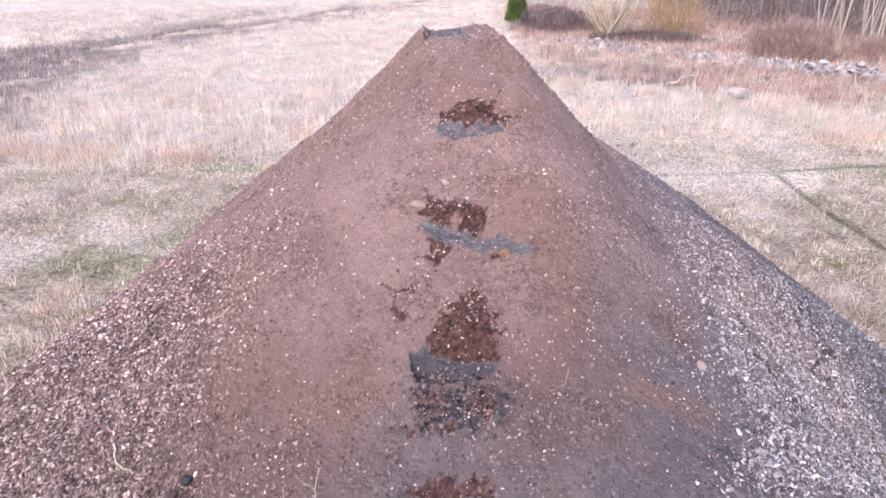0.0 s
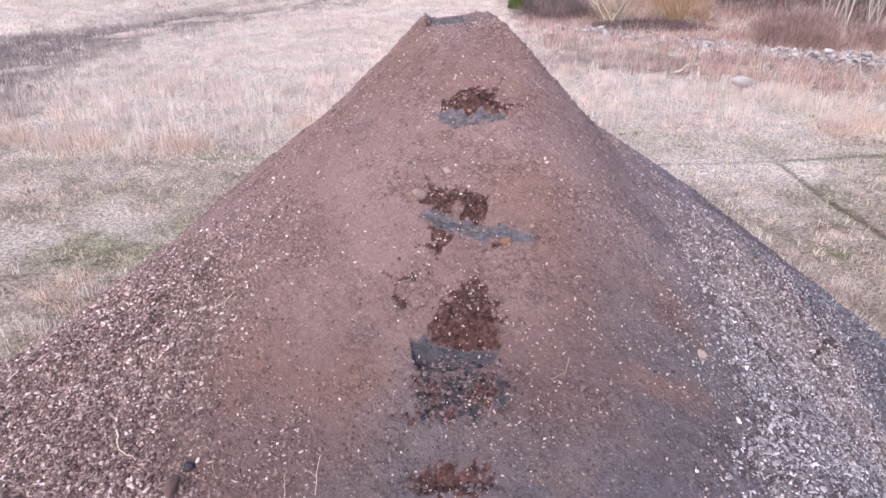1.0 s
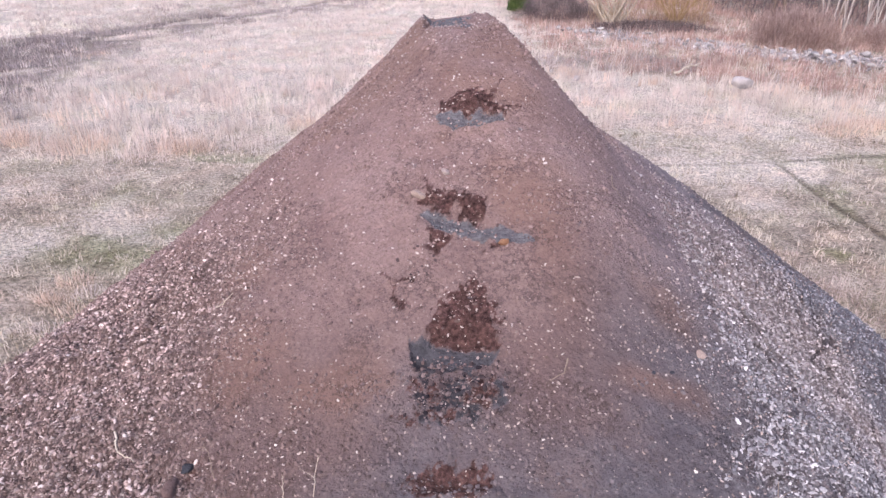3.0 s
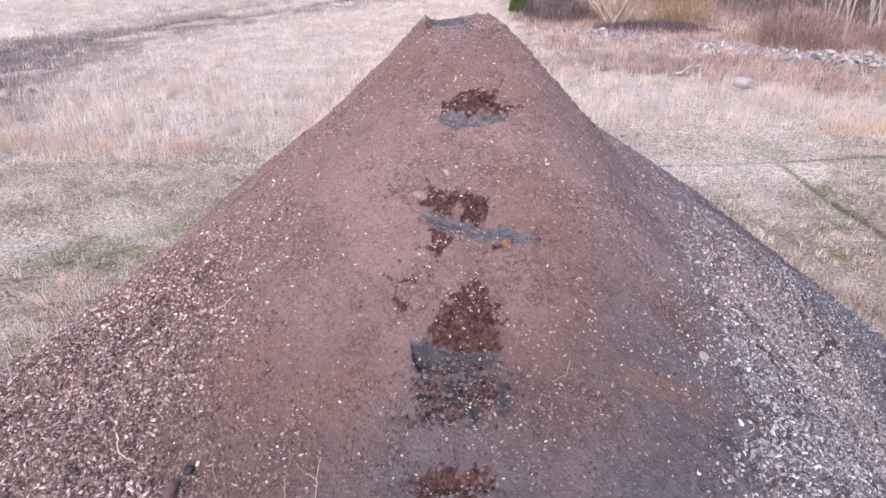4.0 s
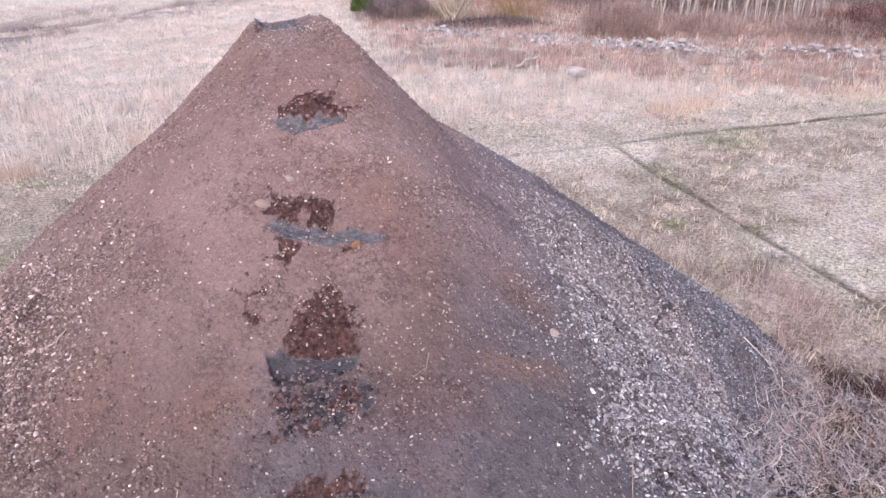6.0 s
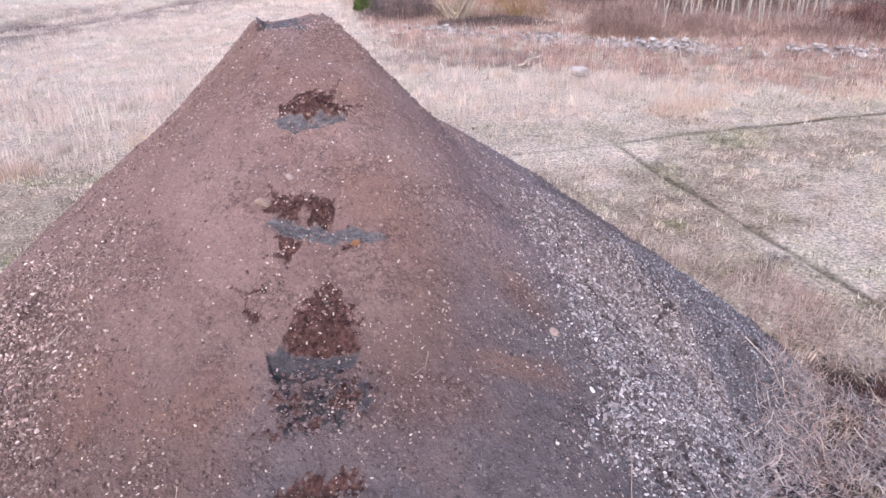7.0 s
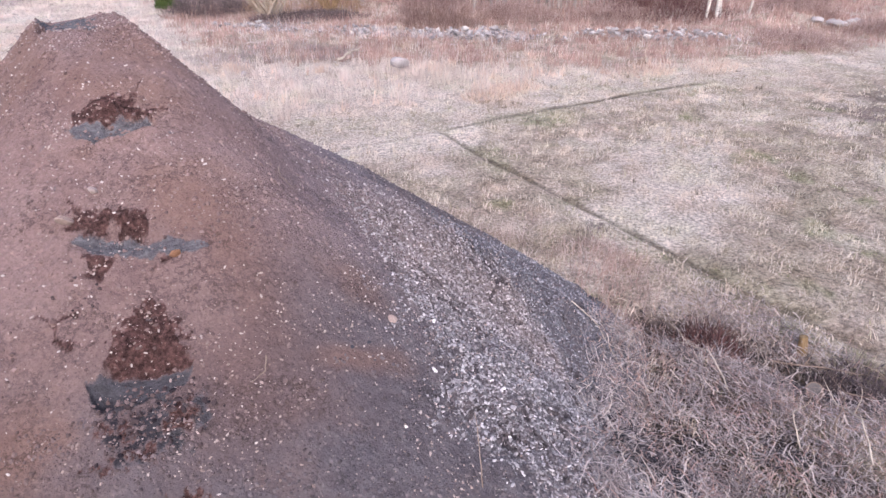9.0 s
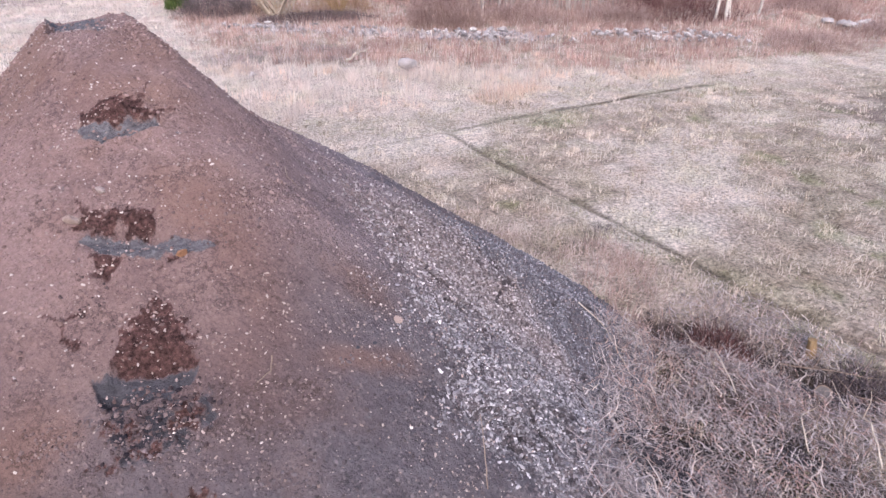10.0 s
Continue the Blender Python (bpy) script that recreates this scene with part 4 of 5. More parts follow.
def build_tangle():
    def edge(x, y):
        return toe_edge(x, y) * step(4.25, 3.95, x) * step(3.2, 2.5, y - 0.12 * (x - 3)) * (1 - 0.85 * is_track(x, y)) * (1 - 0.93 * hollow(x, y))

    def upright(x, y):
        foot = [(3.6, 3.95), (2.95, 3.0), (2.6, 2.55)]
        return toe_edge(x, y) * np.exp(-(near_line(x, y, foot) / 0.28) ** 2) + 0.25 * edge(x, y) * step(0.5, 0.62, fnoise(x, y, 0.3, 87))

    def lay(name, n, seed, density, long, wide, material, label, lift, rise=0.35, wander=0.45, segs=6):
        x, y, r = scatter(n, 1.1, 4.7, 0.5, 3.4, density, seed)
        m = len(x)
        v, f = lying_stalks(x, y, surface(x, y) + lift * r.random(m) ** 1.5, long * (0.4 + 0.9 * r.random(m)), wide * (0.6 + 0.8 * r.random(m)), seed + 1, segs, rise, wander)
        tagged(new(name, blade_mesh(name, v, f, material, m, seed + 2, fnoise(x, y, 0.12, 89), 0.45)), label, "dead grass", kind="stuff")

    def stand_up(name, n, seed, density, tall, wide, lean, material, label, segs=4):
        x, y, r = scatter(n, 1.4, 4.7, 0.6, 4.6, lambda x, y: density(x, y) * (1 - 0.9 * is_track(x, y)) * (1 - 0.95 * hollow(x, y)), seed)
        v, f = blades(x, y, surface(x, y) - 0.01, tall * (0.4 + 0.9 * r.random(len(x))), wide * (0.6 + 0.8 * r.random(len(x))), lean, seed + 1, segs, 0.35, None, 0.6, 0.6)
        tagged(new(name, blade_mesh(name, v, f, material, len(x), seed + 2, fnoise(x, y, 0.12, 89), 0.5)), label, "dead grass", kind="stuff")

    lay("tangled_stalks", 40000, 201, lambda x, y: edge(x, y) * (0.25 + 0.75 * step(0.32, 0.6, fnoise(x, y, 0.14, 79))), 0.15, 0.0048, TANGLE, "tangle of bent dead stalks at the mound's foot", 0.08)
    lay("rusty_stalks", 9000, 203, lambda x, y: edge(x, y) * (0.25 + 0.75 * step(0.40, 0.56, fnoise(x, y, 0.4, 87))), 0.15, 0.0042, RUST, "rusty dead stalks lying at the mound's foot", 0.11)
    lay("bleached_stalks", 1300, 209, lambda x, y: np.clip(edge(x, y) + 0.4 * hollow(x, y), 0, 1) * (x > 1.6), 0.21, 0.0065, STRAW, "bleached bent stalks lying on the tangle", 0.10, 0.40, 0.5, 7)
    lay("flattened_stalks", 1500, 217, lambda x, y: np.exp(-((x - 3.92) / 0.16) ** 2 - ((y - 2.45) / 0.13) ** 2), 0.25, 0.006, GREYG, "grey mat of flattened stalks beside the hollow", 0.06, 0.15, 0.2)
    # dark stalks fill the gaps, so their colour stands in for gap shade
    lay("dark_litter", 30000, 221, lambda x, y: np.clip(hollow(x, y) * 1.3, 0, 1) * toe_edge(x, y), 0.09, 0.009, SHADED_LITTER, "dead litter in the gaps of the tangle, gap shade in its colour", 0.03)
    stand_up("rusty_grass", 10000, 205, upright, 0.16, 0.005, 0.5, RUST, "rusty dead grass standing at the mound's foot")
    stand_up("pale_grass", 9000, 225, lambda x, y: np.exp(-((x - 3.85) / 0.35) ** 2 - ((y - 3.05) / 0.45) ** 2) * toe_edge(x, y), 0.12, 0.0055, 0.9, STRAW, "pale grass mat between track and mound")
    stand_up("low_green_weeds", 1500, 213, lambda x, y: edge(x, y) * step(0.55, 0.65, fnoise(x, y, 0.25, 88)), 0.07, 0.007, 0.8, GREEN, "low green weeds among dead stalks", 3)


SHADED_LITTER = grass_material("shaded_dead_litter", (0.0, (0.022, 0.020, 0.024)), (0.7, (0.075, 0.066, 0.074)), (1.0, (0.26, 0.23, 0.23)), patch=0.3)
PURPLE_TWIG = grass_material("dark_purple_brown_twigs", (0.0, (0.08, 0.062, 0.066)), (0.6, (0.17, 0.135, 0.138)), (1.0, (0.30, 0.25, 0.245)), patch=0.6)
build_tangle()


def build_tuft(x, y, radius, tall, n, material, label, seed, lean=0.42):
    r = np.random.default_rng(seed)
    a, d = r.random(n) * 6.283, radius * np.sqrt(r.random(n))
    px, py = d * np.cos(a), d * np.sin(a) * 0.7
    high = 1.05 - 0.65 * (d / radius) ** 2
    base = float(ground_z(np.array([x]), np.array([y]))[0])
    v, f = blades(px, py, np.full(n, -0.02), tall * high * (0.45 + 0.6 * r.random(n)), 0.007, lean, seed + 1, 3, 0.5, a, 0.8)
    root = thing("grass_tuft", x, y, base, label, "grass tuft", "tufts in the field")
    tagged(part("blade_mass", blade_mesh("blade_mass", v, f, material, n, seed + 2), root), kind="stuff")


for k, (tx, ty, tr, th, tm) in enumerate([(-3.25, 8.25, 0.38, 0.34, GOLD), (-4.6, 8.3, 0.45, 0.36, GOLD), (-5.6, 8.5, 0.40, 0.34, GOLD), (-2.95, 4.75, 0.16, 0.20, GOLD), (-3.0, 4.45, 0.12, 0.16, GOLD), (-2.95, 4.05, 0.12, 0.14, STRAW),
                                          (-2.76, 4.02, 0.15, 0.17, STRAW), (-2.73, 4.28, 0.15, 0.17, GOLD), (-2.71, 4.54, 0.15, 0.17, STRAW), (5.4, 9.0, 0.45, 0.34, GOLD), (6.1, 9.3, 0.4, 0.34, GOLD), (8.9, 9.4, 0.6, 0.36, GOLD), (10.3, 9.2, 0.6, 0.34, GOLD), (-1.9, 9.3, 0.35, 0.3, GOLD), (3.87, 4.41, 0.20, 0.12, PURPLE_TWIG)]):
    build_tuft(tx, ty, tr, th, 420 if tr > 0.2 else 130, tm, {"golden_grass": "tuft of golden dry grass standing in the field", "pale_straw": "tuft of pale straw grass near the mound"}.get(tm.name, "low dark tuft of dead grass beside the track"), 300 + 3 * k)


# ---- stones ----
def stone_mesh(seed, flat=0.7):
    bm = bmesh.new()
    bmesh.ops.create_icosphere(bm, subdivisions=3, radius=1.0)
    r = random.Random(seed)
    cuts = [(Vector((r.gauss(0, 1), r.gauss(0, 1), r.gauss(0, 1))).normalized(), r.uniform(0.55, 0.85)) for _ in range(9)]
    for v in bm.verts:
        for way, off in cuts:
            over = v.co.dot(way) - off
            if over > 0:
                v.co -= way * over * 0.85
        v.co += v.co.normalized() * 0.10 * noise.noise(v.co * 2.3 + Vector((seed, 0, 0)))
        v.co.z *= flat
        v.co.x *= 1.25
    me = bpy.data.meshes.new("field_stone")
    bm.to_mesh(me)
    bm.free()
    for p in me.polygons:
        p.use_smooth = True
    me.materials.append(STONE)
    return me


STONES = [stone_mesh(k, 0.55 + 0.08 * (k % 4)) for k in range(7)]


def put_stone(x, y, size, label, group, seed, sink=0.25):
    r = random.Random(seed)
    ob = new("field_stone", STONES[r.randrange(7)])
    z = float(ground_z(np.array([x]), np.array([y]))[0])
    ob.matrix_world = pose(x, y, z + size * (0.6 - sink), r.uniform(-15, 15), r.uniform(-15, 15), r.uniform(0, 360)) @ Matrix.Diagonal((size, size, size, 1))
    return tagged(ob, label, "stone", group)


STONE_BITS = clod_material("pale_rubble", (0.20, 0.18, 0.185), (0.52, 0.48, 0.47))


def build_stones():
    put_stone(4.95, 11.45, 0.165, "large rounded pale boulder lying in dry grass", "", 1, -0.35)
    put_stone(2.35, 12.3, 0.07, "small pale stone lying in dry grass", "", 2, 0.1)
    r = random.Random(5)
    for k in range(520):
        i = r.randrange(len(STONE_ROW) - 1)
        t = r.random()
        (ax, ay), (bx, by) = STONE_ROW[i], STONE_ROW[i + 1]
        x, y = ax + (bx - ax) * t + r.gauss(0, 0.12), ay + (by - ay) * t + r.gauss(0, 0.30)
        clump = float(fnoise(np.array([x]), np.array([y]), 1.6, 91)[0])
        heap = max(math.exp(-((x - hx) / w) ** 2) for hx, w in ((8.1, 0.6), (10.7, 1.1), (12.2, 0.7)))
        if r.random() > (clump - 0.38) * 1.3 + 0.9 * heap:
            continue
        size = r.uniform(0.018, 0.038) if r.random() < 0.85 - 0.35 * heap else r.uniform(0.045, 0.08)
        put_stone(x, y, size, "pale grey rubble stone half buried in grass", "rubble stones in the row", 100 + k, r.uniform(-2.0, 0.0))
    n = 3200
    rg = np.random.default_rng(77)
    at = np.array(STONE_ROW)
    i, t = rg.integers(0, len(at) - 1, n), rg.random(n)
    x = at[i, 0] + (at[i + 1, 0] - at[i, 0]) * t + rg.normal(0, 0.12, n)
    y = at[i, 1] + (at[i + 1, 1] - at[i, 1]) * t + rg.normal(0, 0.38, n)
    keep = rg.random(n) < (fnoise(x, y, 1.6, 91) - 0.36) * 2.2
    x, y = x[keep], y[keep]
    size = 0.012 + 0.035 * rg.random(len(x)) ** 2
    v, f = lumps(x, y, ground_z(x, y) + 0.03 + 0.10 * rg.random(len(x)) * (fnoise(x, y, 0.6, 92) > 0.5), size, 0.6, 78, 0.2, 1.6)
    tagged(new("rubble", mesh_of("rubble", v, f, STONE_BITS, False)), "low row of pale broken rubble in grass", "rubble", kind="stuff")
    for k in range(9):
        put_stone(17.2 + r.gauss(0, 0.5), 11.7 + r.gauss(0, 0.2), r.uniform(0.08, 0.16), "pale stone in a small heap by shrubs", "stones by the shrubs", 500 + k, 0.0)


build_stones()


# ---- wood: tubes along branching lines ----
def tube(points, radii, sides, verts, faces):
    base = len(verts)
    prev = None
    for k, (p, r) in enumerate(zip(points, radii)):
        ahead = (points[min(k + 1, len(points) - 1)] - points[max(k - 1, 0)]).normalized()
        side = ahead.cross(Vector((0.3, 0.95, 0.1))).normalized() if prev is None else (prev - ahead * prev.dot(ahead)).normalized()
        prev = side
        up = ahead.cross(side)
        for s in range(sides):
            a = 6.2832 * s / sides
            verts.append(p + (side * math.cos(a) + up * math.sin(a)) * r)
    for k in range(len(points) - 1):
        for s in range(sides):
            a, b = base + k * sides + s, base + k * sides + (s + 1) % sides
            faces.append((a, b, b + sides, a + sides))
    faces.append(tuple(base + s for s in range(sides))[::-1][:4] if sides >= 4 else (base, base + 2, base + 1, base + 1))


def limb(start, way, length, r, steps, wander, rise):
    pts, p, d = [start.copy()], start.copy(), way.normalized()
    for _ in range(steps):
        d = (d + Vector((r.gauss(0, wander), r.gauss(0, wander), r.gauss(0, wander) + rise))).normalized()
        p = p + d * (length / steps)
        pts.append(p.copy())
    return pts


def tubes_mesh(name, runs, material, sides):
    verts, faces = [], []
    for pts, r0, r1 in runs:
        n = len(pts)
        radii = [r0 + (r1 - r0) * k / (n - 1) for k in range(n)]
        base = len(verts)
        tube(pts, radii, sides, verts, faces)
        faces.pop()
    return mesh_of(name, [tuple(v) for v in verts], faces, material, True)


def build_tree(name, height, girth, bark, twig, seed, label, group, lean=0.05, limbs=14, from_share=0.35, category="tree"):
    r = random.Random(seed)
    root = thing(name, 0, 0, 0, label, category, group)
    trunk = limb(Vector((0, 0, -0.1)), Vector((r.gauss(0, lean), r.gauss(0, lean), 1)), height, r, 9, 0.05, 0.02)
    part("trunk", tubes_mesh("trunk", [(trunk, girth, girth * 0.18)], bark, 7), root)
    big, small = [], []
    for _ in range(limbs):
        k = r.uniform(from_share, 0.97) * 9
        i = int(k)
        at = trunk[i].lerp(trunk[min(i + 1, 9)], k - i)
        a = r.uniform(0, 6.283)
        long = height * (1.05 - k / 9) * r.uniform(0.25, 0.45) + 0.15
        run = limb(at, Vector((math.cos(a), math.sin(a), r.uniform(0.5, 1.2))), long, r, 4, 0.15, 0.06)
        big.append((run, girth * 0.30 * (1.1 - k / 9) + 0.003, 0.002))
        for _ in range(7):
            q = run[r.randrange(1, 5)]
            b = r.uniform(0, 6.283)
            small.append((limb(q, Vector((math.cos(b), math.sin(b), r.uniform(0.0, 1.0))), long * r.uniform(0.2, 0.5), r, 3, 0.25, 0.03), 0.003, 0.001))
    tagged(part("branchwork", tubes_mesh("branchwork", big, bark, 4), root), kind="stuff")
    tagged(part("crown", tubes_mesh("crown", small, twig, 3), root, "fine bare winter twigs"), kind="stuff")
    return root


def z_at(x, y):
    return float(ground_z(np.array([x]), np.array([y]))[0])


def stand(proto, x, y, turn, scale=1.0):
    ob = copy_thing(proto, pose(x, y, z_at(x, y), 0, 0, turn) @ Matrix.Diagonal((scale, scale, scale, 1)))
    return ob


def build_trees():
    r = random.Random(31)
    # birches
    for k, (x, y, h, g, lean) in enumerate([(14.55, 13.55, 6.5, 0.046, 0.03), (14.85, 13.5, 7.0, 0.052, 0.05), (15.25, 13.7, 6.0, 0.038, 0.16), (16.75, 14.1, 6.0, 0.042, 0.22), (22.0, 14.6, 6.0, 0.06, 0.15)]):
        t = build_tree("birch_tree", h, g, BIRCH, TWIG, 700 + k, "leafless birch with white bark at the wood's edge", "birches at the wood's edge", lean, 16, 0.3)
        t.matrix_world = pose(x, y, z_at(x, y) - 0.03, 0, 0, r.uniform(0, 360))
    protos = [build_tree("sapling", 4.2 + 0.5 * k, 0.019 + 0.003 * k, GREY_BARK, TWIG, 740 + k, "slender leafless grey sapling at the wood's edge", "saplings at the wood's edge", 0.10, 9, 0.4, "sapling") for k in range(5)]
    protos += [build_tree("sapling", 5.0 + 0.5 * k, 0.045 + 0.006 * k, TWIG, TWIG, 760 + k, "leafless dark-barked young tree in the wood", "young trees in the wood", 0.08, 12, 0.3, "sapling") for k in range(3)]
    place = []
    for k in range(52):
        px = 9.5 + 4.8 * (k + r.uniform(-0.4, 0.4)) / 52
        place.append((px, 17.5 - 0.25 * (px - 10.4) + r.gauss(0, 0.3), r.randrange(5)))
    for _ in range(130):
        x = r.uniform(7.0, 42.0)
        y = r.uniform(19.0, 31.0) - 0.16 * (x - 7)
        place.append((x, y, r.randrange(8)))
    for _ in range(40):
        x = r.uniform(17.0, 40.0)
        place.append((x, 19.5 - 0.28 * (x - 17) + r.gauss(0, 1.0), r.randrange(8)))
    used = set()
    for x, y, k in place:
        turn = r.uniform(0, 360)
        if k not in used:
            used.add(k)
            protos[k].matrix_world = pose(x, y, z_at(x, y), 0, 0, turn)
        else:
            stand(protos[k], x, y, turn)


build_trees()


# ---- shrubs ----
def build_shrub(name, x, y, wide, tall, n, material, label, seed, spread=0.9, thick=0.004, deep=None, stems=None):
    """A leafless bush: arching stems with fine twigs fanning from them."""
    r = np.random.default_rng(seed)
    root = thing(name, x, y, z_at(x, y), label, "shrub")
    deep = deep or wide
    k = max(40, n // 5)
    a, d = r.random(k) * 6.283, np.sqrt(r.random(k))
    v, f = blades(d * np.cos(a) * wide * 0.30, d * np.sin(a) * deep * 0.30, np.full(k, -0.05), tall * (0.4 + 0.6 * r.random(k)) * np.sqrt(1.05 - d * d), thick * 2.2, 0.3 * spread, seed + 1, 4, 0.4, a, 0.4)
    tagged(part("stem_mass", blade_mesh("stem_mass", v, f, material, k, seed + 3), root), kind="stuff")
    m = n * 7
    a, e, d = r.random(m) * 6.283, np.arcsin(r.random(m)), 0.55 + 0.45 * r.random(m) ** 0.5
    lump = 0.75 + 0.5 * vnoise(a * 1.2, e * 2.0, 0.6, seed % 97)
    px, py, pz = wide * 0.5 * d * lump * np.cos(a) * np.cos(e), deep * 0.5 * d * lump * np.sin(a) * np.cos(e), tall * d * lump * np.sin(e) * 0.9
    v2, f2 = blades(px, py, pz - 0.05, (0.10 + 0.10 * tall) * (0.5 + r.random(m)), thick * 1.9, 1.3 * spread, seed + 2, 2, 0.2, a, 1.4)
    tagged(part("twig_mass", blade_mesh("twig_mass", v2, f2, material, m, seed + 4), root), kind="stuff")
    if stems:
        rr = random.Random(seed)
        runs = []
        for _ in range(stems[0]):
            b = rr.uniform(0, 6.283)
            run = limb(Vector((rr.gauss(0, 0.08), rr.gauss(0, 0.08), -0.05)), Vector((math.cos(b) * 0.7, math.sin(b) * 0.7, 1)), tall * rr.uniform(0.8, 1.3), rr, 6, 0.10, 0.05)
            runs.append((run, stems[1], stems[1] * 0.25))
            for _ in range(3):
                q = run[rr.randrange(2, 6)]
                c = rr.uniform(0, 6.283)
                runs.append((limb(q, Vector((math.cos(c), math.sin(c), 0.9)), tall * 0.45, rr, 4, 0.12, 0.05), stems[1] * 0.45, 0.003))
        tagged(part("bough_mass", tubes_mesh("bough_mass", runs, stems[2], 5), root, "stout pale boughs"), kind="stuff")
    return root


RED_TWIG = grass_material("red_brown_twigs", (0.0, (0.20, 0.12, 0.11)), (0.5, (0.44, 0.33, 0.295)), (1.0, (0.68, 0.55, 0.50)), patch=0.8)
OCHRE_TWIG = grass_material("ochre_twigs", (0.0, (0.24, 0.155, 0.09)), (0.5, (0.45, 0.31, 0.19)), (1.0, (0.65, 0.49, 0.33)), patch=0.6)
DARK_RED_TWIG = grass_material("dark_red_twigs", (0.0, (0.07, 0.035, 0.035)), (0.6, (0.17, 0.085, 0.080)), (1.0, (0.32, 0.19, 0.17)), patch=0.6)
build_shrub("shrub", 8.1, 16.2, 2.2, 0.86, 2200, RED_TWIG, "domed leafless bush of reddish-brown twigs", 801, 1.1)
build_shrub("shrub", 10.2, 15.9, 2.2, 0.55, 1300, RED_TWIG, "low leafless bush of reddish-brown twigs", 805, 1.1)
build_shrub("willow_bush", 4.5, 19.2, 1.6, 1.3, 110, OCHRE_TWIG, "leafless willow with pale stems fanning from its base", 811, 0.9, 0.004, None, (20, 0.045, PALE_TWIG))
build_shrub("shrub", 6.4, 19.9, 1.9, 1.4, 420, OCHRE_TWIG, "ochre-brown leafless bush beside the willow", 815, 1.2, 0.005, None, (16, 0.022, OCHRE))
build_shrub("shrub", 5.3, 18.3, 3.2, 0.26, 1300, PURPLE_TWIG, "low dark purple-brown brush below the willow", 821, 1.4, 0.004, 1.2)
build_shrub("shrub", 13.9, 10.1, 2.2, 0.30, 900, RED_TWIG, "low spreading red-brown bush in the grass", 825, 1.3)
build_shrub("shrub", 17.2, 10.4, 1.8, 0.36, 900, RED_TWIG, "spreading red-brown bush in the grass", 829, 1.3)
build_shrub("shrub", 17.6, 13.2, 2.2, 0.7, 1200, RED_TWIG, "grey-brown leafless bush at the wood's edge", 833, 1.2)
build_shrub("shrub", 3.2, 20.6, 2.6, 0.7, 1200, PURPLE_TWIG, "grey-brown low bush beside the conifer", 837, 1.2)
build_shrub("shrub", 14.3, 14.9, 3.4, 0.8, 1500, DARK_RED_TWIG, "dark red leafless thicket bush under the trees", 857, 1.2)
build_shrub("low_brush", 3.52, 2.66, 0.50, 0.25, 200, DARK_RED_TWIG, "dark red dead brush in a hollow", 845, 1.3, 0.003, 0.45)
build_shrub("low_brush", 3.98, 1.93, 0.50, 0.20, 200, PURPLE_TWIG, "dark dead brush round the log end", 849, 1.3, 0.003, 0.5)
build_shrub("shrub", 12.4, 14.9, 2.4, 0.5, 1100, RED_TWIG, "low pinkish-brown bramble bush behind the stones", 841, 1.3)

def thicket(name, n, seed, near, far, left, right, tall, size, material, label, at):
    """Brush too dense to pick apart: short crooked twigs filling a low belt, thinner towards its top."""
    x, y, r = wedge(n, seed, near, far, left, right, 0.8)
    keep = r.random(n) < at(x, y)
    x, y = x[keep], y[keep]
    top = tall * (0.35 + 0.9 * fnoise(x, y, 1.6, seed % 89))
    z = ground_z(x, y) + top * r.random(len(x)) ** 1.4
    v, f = blades(x, y, z - 0.05, size * (0.5 + r.random(len(x))), 0.012, 1.1, seed + 1, 3, 0.3)
    tagged(new(name, blade_mesh(name, v, f, material, len(x), seed + 2, fnoise(x, y, 0.8, seed % 83), 0.5)), label, "brush", kind="stuff")


def wood_edge(x, y, first):
    return step(first, first + 0.8, y + 0.30 * np.maximum(x - 15, 0))


thicket("bramble_thicket", 45000, 851, 14.0, 30, 18, 75, 0.35, 0.18, RED_TWIG, "dense red-brown brush under the trees", lambda x, y: wood_edge(x, y, 15.9) * (1 - wood_edge(x, y, 16.9)) * step(6.8, 8.2, x))
thicket("wood_brush", 130000, 855, 18.0, 44, 14, 75, 3.6, 0.6, PURPLE_TWIG, "dark brush filling the wood behind", lambda x, y: wood_edge(x, y, 18.3) * step(7.2, 9.0, x))


# ---- conifer ----
def build_conifer(x, y, wide, tall, seed):
    r = random.Random(seed)
    root = thing("conifer", x, y, z_at(x, y), "small dense green conifer standing alone in the field", "conifer")
    part("trunk", tubes_mesh("trunk", [([Vector((0, 0, -0.1 + tall * k / 5)) for k in range(6)], 0.035, 0.006)], TWIG, 6), root)
    rg = np.random.default_rng(seed)
    n = 5200
    share = rg.random(n) ** 1.3
    a = rg.random(n) * 6.283
    d = wide * 0.5 * (1.02 - share) * (0.55 + 0.5 * rg.random(n)) + 0.02
    px, py, pz = d * np.cos(a), d * np.sin(a), 0.02 + share * (tall - 0.2)
    v, f = blades(px, py, pz, np.full(n, 0.14), np.full(n, 0.022), 0.7, seed + 1, 2, 0.2)
    part("crown", blade_mesh("crown", v, f, NEEDLE, n, seed + 2), root)


build_conifer(2.24, 22.02, 0.68, 1.9, 871)


